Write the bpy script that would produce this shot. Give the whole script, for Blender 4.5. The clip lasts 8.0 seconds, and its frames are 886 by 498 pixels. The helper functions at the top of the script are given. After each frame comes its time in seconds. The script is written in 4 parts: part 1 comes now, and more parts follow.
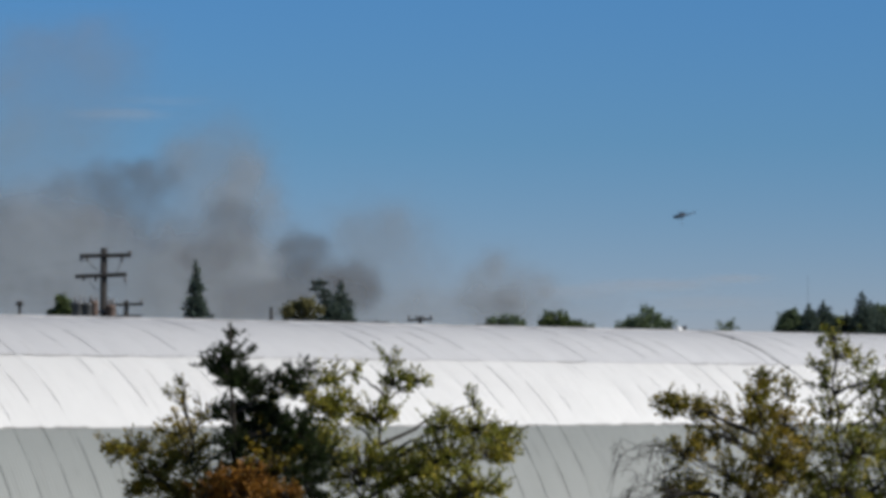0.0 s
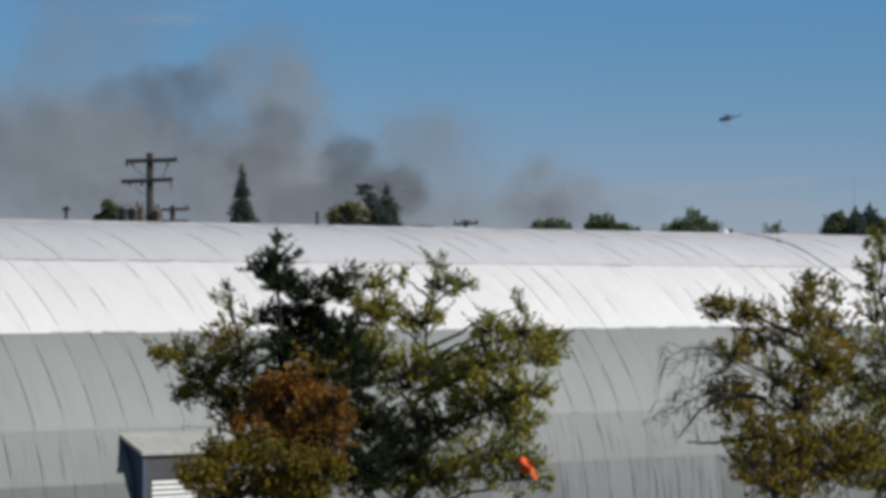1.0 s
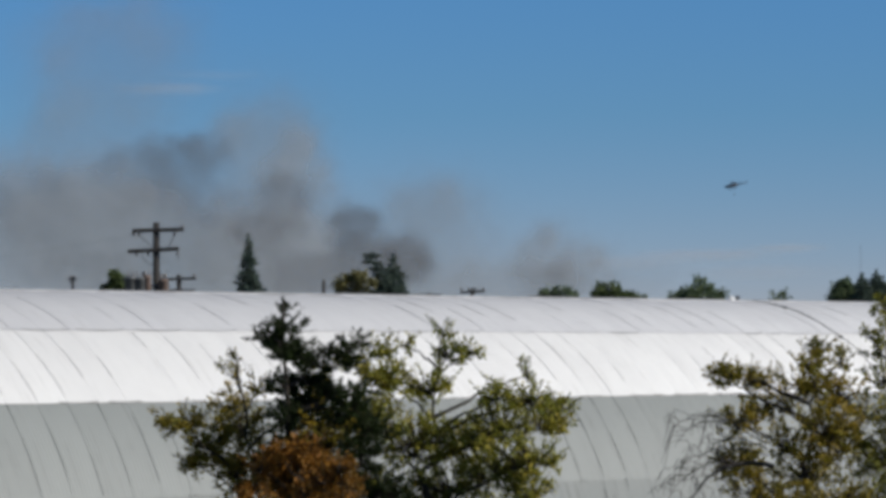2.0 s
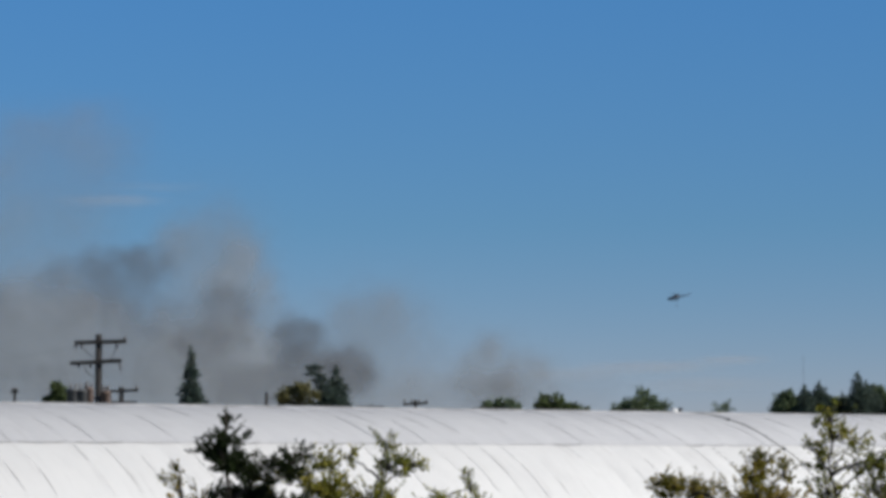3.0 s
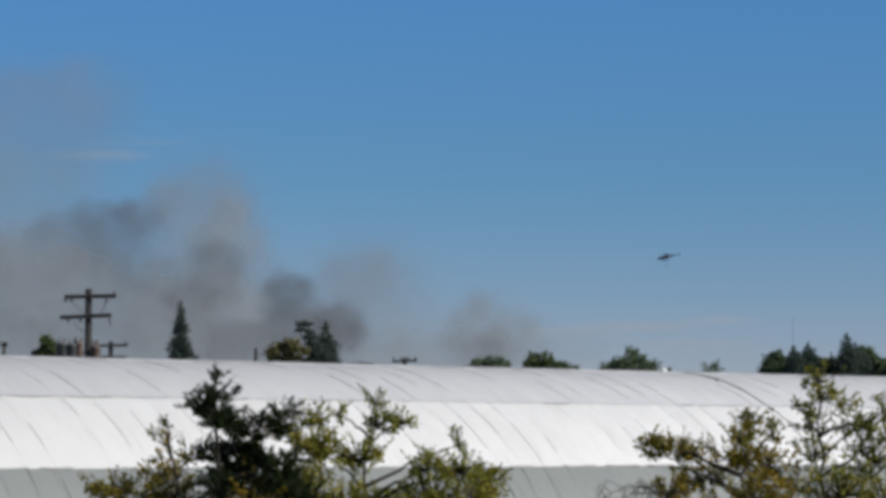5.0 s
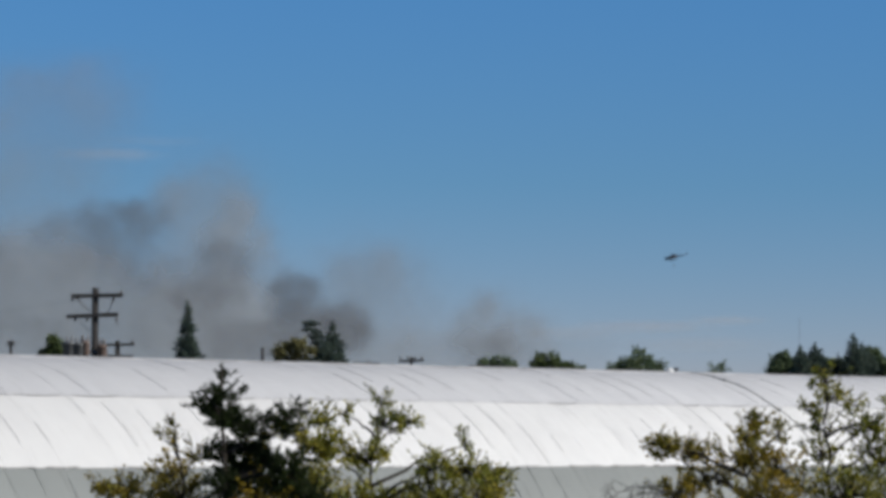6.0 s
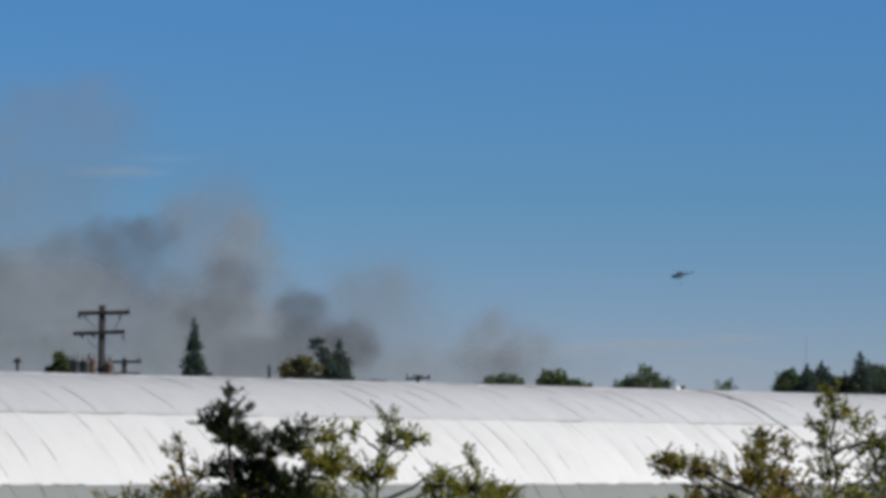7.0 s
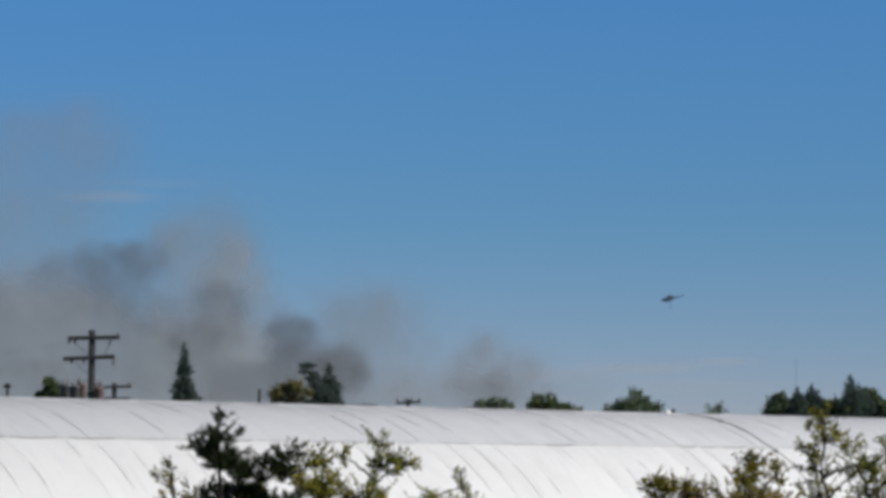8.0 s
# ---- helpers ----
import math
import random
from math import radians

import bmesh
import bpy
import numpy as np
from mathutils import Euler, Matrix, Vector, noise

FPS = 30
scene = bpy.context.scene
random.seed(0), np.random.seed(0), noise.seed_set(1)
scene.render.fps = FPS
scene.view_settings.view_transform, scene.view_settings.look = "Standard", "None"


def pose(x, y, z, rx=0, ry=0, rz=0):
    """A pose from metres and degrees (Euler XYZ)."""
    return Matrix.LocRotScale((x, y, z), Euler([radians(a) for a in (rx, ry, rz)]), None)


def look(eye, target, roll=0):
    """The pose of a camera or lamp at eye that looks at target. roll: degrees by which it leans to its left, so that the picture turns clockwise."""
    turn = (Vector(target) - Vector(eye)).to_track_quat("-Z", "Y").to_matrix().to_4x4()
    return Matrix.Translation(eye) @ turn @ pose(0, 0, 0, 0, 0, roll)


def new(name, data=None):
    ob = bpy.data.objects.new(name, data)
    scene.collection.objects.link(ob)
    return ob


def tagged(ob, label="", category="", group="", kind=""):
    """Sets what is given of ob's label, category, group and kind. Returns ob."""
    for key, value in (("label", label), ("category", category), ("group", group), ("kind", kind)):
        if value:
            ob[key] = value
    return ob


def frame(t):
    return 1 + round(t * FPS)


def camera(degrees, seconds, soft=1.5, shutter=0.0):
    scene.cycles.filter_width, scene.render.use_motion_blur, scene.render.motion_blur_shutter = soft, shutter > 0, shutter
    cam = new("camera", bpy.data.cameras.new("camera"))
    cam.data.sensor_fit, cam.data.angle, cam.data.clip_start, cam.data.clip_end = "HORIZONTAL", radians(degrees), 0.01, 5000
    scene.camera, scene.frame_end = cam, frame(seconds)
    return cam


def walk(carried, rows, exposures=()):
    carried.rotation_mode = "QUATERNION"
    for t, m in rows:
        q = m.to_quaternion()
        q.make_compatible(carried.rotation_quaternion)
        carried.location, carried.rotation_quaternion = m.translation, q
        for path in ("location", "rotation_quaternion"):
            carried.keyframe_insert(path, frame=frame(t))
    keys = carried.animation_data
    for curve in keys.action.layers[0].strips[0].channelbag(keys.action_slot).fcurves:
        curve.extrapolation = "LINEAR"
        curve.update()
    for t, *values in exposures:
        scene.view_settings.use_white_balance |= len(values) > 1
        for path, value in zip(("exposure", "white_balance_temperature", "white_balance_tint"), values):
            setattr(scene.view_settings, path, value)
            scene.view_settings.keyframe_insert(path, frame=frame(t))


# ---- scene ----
# ---------------------------------------------------------------- camera
LENS = 14.5
cam = camera(LENS, 8.0, soft=4.2)
EYE = (0.0, 0.0, 7.0)
# seconds, bearing to the right, rise, lean, in degrees
PATH = [
    (0.0, 1.072, 2.272, 0.297),
    (0.1, 1.092, 2.066, 0.292),
    (0.2, 1.038, 1.768, 0.288),
    (0.3, 0.956, 1.460, 0.283),
    (0.4, 0.874, 1.068, 0.278),
    (0.5, 0.938, 1.034, 0.273),
    (0.6, 0.836, 1.009, 0.240),
    (0.7, 0.716, 0.884, 0.206),
    (0.8, 0.678, 0.797, 0.172),
    (0.9, 0.484, 0.728, 0.138),
    (1.0, 0.323, 0.687, 0.104),
    (1.1, 0.167, 0.728, 0.052),
    (1.2, 0.000, 0.881, 0.000),
    (2.3, 0.564, 2.550, -0.373),
    (2.4, 1.057, 2.872, -0.306),
    (2.5, 1.161, 3.208, -0.239),
    (2.6, 0.874, 3.810, -0.225),
    (2.7, 0.827, 3.857, -0.212),
    (2.8, 0.762, 3.886, -0.199),
    (2.9, 0.946, 3.804, -0.185),
    (3.0, 1.159, 3.649, -0.172),
    (3.1, 1.268, 3.322, -0.177),
    (3.2, 1.397, 3.201, -0.183),
    (3.3, 1.664, 3.191, -0.188),
    (3.4, 1.719, 3.153, -0.194),
    (3.5, 1.712, 3.194, -0.199),
    (3.6, 1.709, 3.250, -0.154),
    (3.7, 1.653, 3.264, -0.109),
    (3.8, 1.717, 3.260, -0.064),
    (3.9, 1.762, 3.256, -0.019),
    (4.0, 1.829, 3.218, 0.026),
    (4.1, 1.780, 3.097, 0.052),
    (4.2, 1.770, 2.988, 0.077),
    (4.3, 1.605, 2.924, 0.103),
    (4.4, 1.365, 2.888, 0.128),
    (4.5, 1.412, 2.828, 0.154),
    (4.6, 1.457, 2.832, 0.201),
    (4.7, 1.438, 2.961, 0.248),
    (5.8, 1.169, 2.907, 0.423),
    (5.9, 1.178, 2.918, 0.438),
    (6.0, 1.204, 2.948, 0.454),
    (6.1, 1.195, 2.967, 0.458),
    (6.2, 1.205, 2.967, 0.461),
    (6.3, 1.195, 3.005, 0.465),
    (6.4, 1.204, 3.005, 0.468),
    (6.5, 1.194, 3.040, 0.472),
    (6.6, 1.185, 3.062, 0.481),
    (6.7, 1.203, 3.082, 0.490),
    (6.8, 1.120, 3.128, 0.499),
    (6.9, 1.184, 3.139, 0.509),
    (7.0, 1.090, 3.236, 0.518),
    (7.2, 1.070, 3.400, 0.534),
    (7.3, 1.107, 3.392, 0.543),
    (7.5, 1.185, 3.414, 0.560),
    (7.7, 1.171, 3.545, 0.482),
    (7.9, 1.191, 3.584, 0.405),
    (8.0, 1.254, 3.634, 0.366),
]


def aim(bearing, rise, lean):
    b, r = radians(bearing), radians(rise)
    way = Vector((math.sin(b) * math.cos(r), math.cos(b) * math.cos(r), math.sin(r)))
    return look(EYE, Vector(EYE) + way * 100, lean)


walk(cam, [(t, aim(b, r, l)) for t, b, r, l in PATH])

# ---------------------------------------------------------------- light
SUN_SIDE, SUN_UP = Vector((0.95, -0.31)).normalized(), radians(35)
world = bpy.data.worlds.new("sky")
scene.world = world
world.use_nodes = True
wn = world.node_tree.nodes
sky = wn.new("ShaderNodeTexSky")
sky.sky_type, sky.sun_disc = "NISHITA", False
sky.sun_elevation = SUN_UP
sky.sun_rotation = math.atan2(SUN_SIDE.x, SUN_SIDE.y)
sky.altitude, sky.air_density, sky.dust_density, sky.ozone_density = 2000, 0.5, 0.1, 2.2
wn["Background"].inputs["Strength"].default_value = 0.088
# haze painted as a tint over the sky, greying it towards the horizon
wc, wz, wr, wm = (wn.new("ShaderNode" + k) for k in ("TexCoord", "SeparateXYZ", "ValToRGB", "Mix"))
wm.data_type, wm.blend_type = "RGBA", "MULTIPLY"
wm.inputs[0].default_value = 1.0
HAZE_TINT = ((0.0, (0.92, 0.65, 0.6)), (0.07, (0.625, 0.87, 0.89)), (0.14, (0.62, 1.14, 1.33)), (0.5, (0.8, 1.0, 1.0)))
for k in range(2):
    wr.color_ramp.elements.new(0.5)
for e, (p, c) in zip(wr.color_ramp.elements, HAZE_TINT):
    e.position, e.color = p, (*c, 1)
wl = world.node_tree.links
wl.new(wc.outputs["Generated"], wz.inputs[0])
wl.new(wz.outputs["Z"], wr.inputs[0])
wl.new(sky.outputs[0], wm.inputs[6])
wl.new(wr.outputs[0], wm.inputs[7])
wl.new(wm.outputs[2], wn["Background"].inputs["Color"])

sun = new("sun", bpy.data.lights.new("sun", "SUN"))
sun.data.energy, sun.data.angle, sun.data.color = 4.15, radians(0.53), (1.0, 0.95, 0.87)
to_sun = Vector((SUN_SIDE.x * math.cos(SUN_UP), SUN_SIDE.y * math.cos(SUN_UP), math.sin(SUN_UP)))
sun.matrix_world = look(to_sun * 300, (0, 0, 0))


# ---------------------------------------------------------------- materials
def material(name):
    m = bpy.data.materials.new(name)
    m.use_nodes = True
    nt = m.node_tree
    return m, nt, nt.nodes, nt.links, nt.nodes["Principled BSDF"]


def ramp(nodes, links, source, stops):
    r = nodes.new("ShaderNodeValToRGB")
    el = r.color_ramp.elements
    while len(el) < len(stops):
        el.new(0.5)
    for e, (p, c) in zip(el, stops):
        e.position, e.color = p, (*c, 1)
    links.new(source, r.inputs[0])
    return r.outputs[0]


def math_node(nodes, links, op, a, b):
    n = nodes.new("ShaderNodeMath")
    n.operation = op
    for i, v in enumerate((a, b)):
        if isinstance(v, (int, float)):
            n.inputs[i].default_value = v
        else:
            links.new(v, n.inputs[i])
    return n.outputs[0]


def mix(nodes, links, fac, a, b, blend="MIX"):
    n = nodes.new("ShaderNodeMix")
    n.data_type, n.blend_type = "RGBA", blend
    for i, v in ((0, fac), (6, a), (7, b)):
        if isinstance(v, (int, float)):
            n.inputs[i].default_value = v
        elif isinstance(v, tuple):
            n.inputs[i].default_value = (*v, 1)
        else:
            links.new(v, n.inputs[i])
    return n.outputs[2]


def noise_node(nodes, links, vector, scale, detail=4.0, rough=0.6, out="Fac"):
    n = nodes.new("ShaderNodeTexNoise")
    n.inputs["Scale"].default_value, n.inputs["Detail"].default_value = scale, detail
    n.inputs["Roughness"].default_value = rough
    if vector is not None:
        links.new(vector, n.inputs["Vector"])
    return n.outputs[out]


def mapped(nodes, links, coord, scale, shift=None):
    mp = nodes.new("ShaderNodeMapping")
    mp.inputs["Scale"].default_value = scale
    links.new(coord, mp.inputs["Vector"])
    if shift is not None:
        links.new(shift, mp.inputs["Location"])
    return mp.outputs[0]


def bump(nodes, links, height, strength, distance, bsdf):
    b = nodes.new("ShaderNodeBump")
    b.inputs["Strength"].default_value, b.inputs["Distance"].default_value = strength, distance
    links.new(height, b.inputs["Height"])
    links.new(b.outputs[0], bsdf.inputs["Normal"])


def sheet_metal(name, base, worn, stain, streak, rough, metal=0.0, streak_from=0.56, aged=0.0):
    """Painted or bare corrugated sheet: two tones, stains that run down the sheet, small dents."""
    m, nt, nodes, links, bsdf = material(name)
    tc, info = nodes.new("ShaderNodeTexCoord"), nodes.new("ShaderNodeObjectInfo")
    shift = nodes.new("ShaderNodeCombineXYZ")
    for i in range(3):
        links.new(math_node(nodes, links, "MULTIPLY", info.outputs["Random"], 37.0 + 11 * i), shift.inputs[i])
    big = noise_node(nodes, links, mapped(nodes, links, tc.outputs["UV"], (0.5, 0.35, 1), shift.outputs[0]), 1.0, 5)
    run = noise_node(nodes, links, mapped(nodes, links, tc.outputs["UV"], (9.0, 0.55, 1), shift.outputs[0]), 1.0, 5, 0.65)
    fine = noise_node(nodes, links, mapped(nodes, links, tc.outputs["UV"], (30, 12, 1), shift.outputs[0]), 1.0, 3)
    col = mix(nodes, links, ramp(nodes, links, big, [(0.35, (0, 0, 0)), (0.7, (1, 1, 1))]), base, worn)
    tone = math_node(nodes, links, "MULTIPLY", info.outputs["Random"], 0.16)
    col = mix(nodes, links, tone, col, worn)
    if aged:
        # older paint towards one end of the hall
        place, along = nodes.new("ShaderNodeSeparateXYZ"), nodes.new("ShaderNodeMapRange")
        links.new(info.outputs["Location"], place.inputs[0])
        links.new(place.outputs["X"], along.inputs["Value"])
        for key, v in (("From Min", -13.0), ("From Max", 7.0), ("To Min", aged), ("To Max", 0.0)):
            along.inputs[key].default_value = v
        col = mix(nodes, links, along.outputs[0], col, tuple(c * 0.82 for c in worn))
    spots = ramp(nodes, links, run, [(streak_from, (0, 0, 0)), (streak_from + 0.2, (streak,) * 3)])
    col = mix(nodes, links, spots, col, stain)
    links.new(col, bsdf.inputs["Base Color"])
    bsdf.inputs["Metallic"].default_value = metal
    r = nodes.new("ShaderNodeMapRange")
    r.inputs["To Min"].default_value, r.inputs["To Max"].default_value = rough - 0.08, rough + 0.12
    links.new(fine, r.inputs["Value"])
    links.new(r.outputs[0], bsdf.inputs["Roughness"])
    bump(nodes, links, big, 0.35, 0.05, bsdf)
    return m


def leaf_material(name, stops, gloss=0.55):
    m, nt, nodes, links, bsdf = material(name)
    geo, info = nodes.new("ShaderNodeNewGeometry"), nodes.new("ShaderNodeTexCoord")
    patch = noise_node(nodes, links, info.outputs["Object"], 0.9, 4)
    v = math_node(nodes, links, "MULTIPLY", geo.outputs["Random Per Island"], 0.34)
    v = math_node(nodes, links, "ADD", v, math_node(nodes, links, "MULTIPLY", patch, 1.3))
    v = math_node(nodes, links, "SUBTRACT", v, 0.32)
    col = ramp(nodes, links, v, stops)
    links.new(col, bsdf.inputs["Base Color"])
    bsdf.inputs["Roughness"].default_value = gloss
    bsdf.inputs["Specular IOR Level"].default_value = 0.22
    trans = nodes.new("ShaderNodeBsdfTranslucent")
    links.new(col, trans.inputs["Color"])
    ms = nodes.new("ShaderNodeMixShader")
    ms.inputs[0].default_value = 0.3
    links.new(bsdf.outputs[0], ms.inputs[1])
    links.new(trans.outputs[0], ms.inputs[2])
    links.new(ms.outputs[0], nodes["Material Output"].inputs["Surface"])
    return m


def rough_material(name, dark, light, scale, rough=0.85, stretch=(1, 1, 1), relief=0.3, metal=0.0, depth=0.02):
    m, nt, nodes, links, bsdf = material(name)
    tc = nodes.new("ShaderNodeTexCoord")
    vec = mapped(nodes, links, tc.outputs["Object"], stretch)
    a = noise_node(nodes, links, vec, scale, 5)
    b = noise_node(nodes, links, vec, scale * 9, 3)
    s = math_node(nodes, links, "ADD", math_node(nodes, links, "MULTIPLY", a, 0.7), math_node(nodes, links, "MULTIPLY", b, 0.3))
    links.new(ramp(nodes, links, s, [(0.35, dark), (0.65, light)]), bsdf.inputs["Base Color"])
    bsdf.inputs["Roughness"].default_value, bsdf.inputs["Metallic"].default_value = rough, metal
    bump(nodes, links, s, relief, depth, bsdf)
    return m


def smoke_material(name, dark, light, size):
    """Thin smoke: the more of it stands in the way, the less shows through."""
    m, nt, nodes, links, bsdf = material(name)
    tc, at = nodes.new("ShaderNodeTexCoord"), nodes.new("ShaderNodeAttribute")
    at.attribute_name = "thickness"
    n1 = noise_node(nodes, links, tc.outputs["Object"], 1 / size, 3, 0.5)
    n2 = noise_node(nodes, links, tc.outputs["Object"], 0.3 / size, 3, 0.5)
    wisps = math_node(nodes, links, "ADD", math_node(nodes, links, "MULTIPLY", n1, 0.2), math_node(nodes, links, "MULTIPLY", n2, 0.8))
    wisps = math_node(nodes, links, "ADD", wisps, 0.45)
    a = math_node(nodes, links, "MULTIPLY", at.outputs["Fac"], wisps)
    a = math_node(nodes, links, "MINIMUM", a, 0.62)
    links.new(a, bsdf.inputs["Alpha"])
    links.new(ramp(nodes, links, n2, [(0.35, dark), (0.65, light)]), bsdf.inputs["Base Color"])
    bsdf.inputs["Roughness"].default_value = 1.0
    bsdf.inputs["Specular IOR Level"].default_value = 0.0
    return m


WHITE_SHEET = sheet_metal("white_sheet", (0.79, 0.79, 0.785), (0.69, 0.69, 0.69), (0.4, 0.39, 0.38), 0.5, 0.5, aged=0.35)
# ridge row: a greyer copy of the white sheet
RIDGE_SHEET = sheet_metal("ridge_white_sheet", (0.69, 0.695, 0.71), (0.6, 0.605, 0.625), (0.36, 0.35, 0.35), 0.55, 0.5, aged=0.6)
# lower rows: copies of the grey sheet, light falling off put into the colour
LOW_SHEET = sheet_metal("low_shaded_sheet", (0.234, 0.251, 0.247), (0.206, 0.222, 0.219), (0.09, 0.09, 0.09), 0.6, 0.6)
FOOT_SHEET = sheet_metal("foot_shaded_sheet", (0.15, 0.16, 0.157), (0.13, 0.14, 0.137), (0.07, 0.07, 0.07), 0.6, 0.6)
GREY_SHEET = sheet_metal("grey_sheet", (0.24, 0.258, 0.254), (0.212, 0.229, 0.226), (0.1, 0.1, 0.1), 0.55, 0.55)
STAINED_SHEET = sheet_metal("stained_sheet", (0.205, 0.215, 0.22), (0.175, 0.185, 0.19), (0.055, 0.055, 0.055), 0.85, 0.6, 0.0, 0.5)
# dark colour for the shade line under each row's lower edge
SEAM_SHADE = rough_material("lap_edge", (0.05, 0.05, 0.05), (0.16, 0.15, 0.14), 3)
# shade of the sheet laps as colour: darker on grey rows, paler on white
LAP_SHADE = rough_material("lap_shade", (0.11, 0.11, 0.11), (0.28, 0.275, 0.27), 1.5)
PALE_LAP_SHADE = rough_material("thin_lap_shade", (0.26, 0.26, 0.265), (0.5, 0.5, 0.5), 1.2)
CAP_METAL = rough_material("dull_cap_metal", (0.3, 0.3, 0.31), (0.56, 0.56, 0.57), 1.3, 0.6)
CONCRETE = rough_material("concrete", (0.3, 0.29, 0.27), (0.42, 0.41, 0.38), 2)
GROUND = rough_material("dry_grass_ground", (0.06, 0.056, 0.03), (0.13, 0.115, 0.06), 0.35, 0.95)
SHED_ROOF = rough_material("shed_roof", (0.31, 0.315, 0.29), (0.42, 0.42, 0.39), 2, 0.6)
SHED_BLUE = rough_material("blue_paint", (0.04, 0.06, 0.11), (0.06, 0.09, 0.15), 2, 0.6)
SHED_GREY = rough_material("grey_paint", (0.045, 0.046, 0.05), (0.075, 0.076, 0.08), 2, 0.6)
WHITE_PAINT = rough_material("white_paint", (0.68, 0.68, 0.66), (0.82, 0.82, 0.8), 3, 0.5)
DARK_METAL = rough_material("dark_metal", (0.02, 0.02, 0.022), (0.05, 0.05, 0.05), 4, 0.5, metal=0.3)
RUBBER = rough_material("black_cable", (0.03, 0.03, 0.03), (0.07, 0.07, 0.07), 3, 0.7)
POLE_WOOD = rough_material("creosoted_wood", (0.018, 0.017, 0.017), (0.045, 0.04, 0.038), 2, 0.9, (6, 6, 0.6))
STEEL_GREY = rough_material("grey_steel", (0.09, 0.095, 0.1), (0.17, 0.175, 0.18), 3, 0.5, metal=0.2)
RUST_BROWN = rough_material("rusty_brown", (0.11, 0.075, 0.06), (0.21, 0.15, 0.125), 3, 0.85)
PORCELAIN = rough_material("porcelain", (0.12, 0.105, 0.1), (0.2, 0.19, 0.18), 6, 0.3)
BARK = rough_material("bark", (0.02, 0.016, 0.012), (0.055, 0.046, 0.036), 5, 0.95, (3, 3, 0.7), 0.7)
TWIG_GREY = rough_material("dark_twig", (0.03, 0.026, 0.022), (0.075, 0.066, 0.058), 5, 0.95)
TWIG_DARK = rough_material("shaded_bark", (0.018, 0.015, 0.011), (0.045, 0.038, 0.03), 5, 0.95)
RED_CLOTH = rough_material("orange_red_cloth", (0.7, 0.06, 0.012), (0.9, 0.16, 0.03), 5, 0.8)
# dark paint with the blue of distance haze put into its colour
HELI_PAINT = rough_material("hazed_grey_paint", (0.014, 0.024, 0.042), (0.024, 0.036, 0.058), 1, 0.5)
NEEDLE = leaf_material("dark_needles", [(0.1, (0.0103, 0.017, 0.0049)), (0.5, (0.0184, 0.0316, 0.0079)), (0.9, (0.0344, 0.0547, 0.012))], 0.9)
# far foliage: distance haze is mixed into these paler leaf colours
FAR_NEEDLE = leaf_material("far_hazed_needles", [(0.1, (0.051, 0.08, 0.0694)), (0.5, (0.0906, 0.1264, 0.103)), (0.9, (0.1415, 0.1741, 0.1258))], 0.8)
FAR_LEAF = leaf_material("far_hazed_dark_leaves", [(0.1, (0.0726, 0.1113, 0.0628)), (0.5, (0.1331, 0.1816, 0.0961)), (0.9, (0.2117, 0.2502, 0.1294))], 0.8)
FAR_GREEN = leaf_material("far_hazed_green_leaves", [(0.1, (0.057, 0.0842, 0.033)), (0.5, (0.102, 0.1375, 0.051)), (0.9, (0.165, 0.1964, 0.0825))], 0.8)
FAR_YELLOW = leaf_material("far_hazed_yellow_leaves", [(0.1, (0.115, 0.115, 0.05)), (0.5, (0.185, 0.172, 0.072)), (0.9, (0.25, 0.225, 0.095))], 0.8)
AUTUMN_LEAF = leaf_material("autumn_leaves", [(0.15, (0.0822, 0.0868, 0.0132)), (0.4, (0.1863, 0.1689, 0.0208)), (0.62, (0.318, 0.2351, 0.0274)), (0.9, (0.4387, 0.2864, 0.032))])
OLIVE_LEAF = leaf_material("olive_leaves", [(0.15, (0.0839, 0.1092, 0.0202)), (0.4, (0.1845, 0.2027, 0.0301)), (0.62, (0.3241, 0.2951, 0.0417)), (0.9, (0.4694, 0.3564, 0.0503))])
GOLD_LEAF = leaf_material("gold_olive_leaves", [(0.1, (0.0672, 0.0625, 0.0077)), (0.4, (0.1537, 0.1252, 0.0112)), (0.7, (0.2594, 0.1772, 0.0151)), (0.95, (0.3457, 0.2398, 0.0196))])
RUSSET_LEAF = leaf_material("russet_leaves", [(0.1, (0.0803, 0.0572, 0.0114)), (0.4, (0.195, 0.0988, 0.0161)), (0.62, (0.3095, 0.13, 0.019)), (0.95, (0.3669, 0.208, 0.0247))])
PALE_SMOKE = smoke_material("pale_smoke", (0.43, 0.45, 0.468), (0.49, 0.508, 0.522), 14)
CLOUD = smoke_material("cloud", (0.75, 0.73, 0.73), (0.85, 0.83, 0.83), 20)
DARK_SMOKE = smoke_material("dark_smoke", (0.21, 0.215, 0.23), (0.25, 0.253, 0.265), 12)


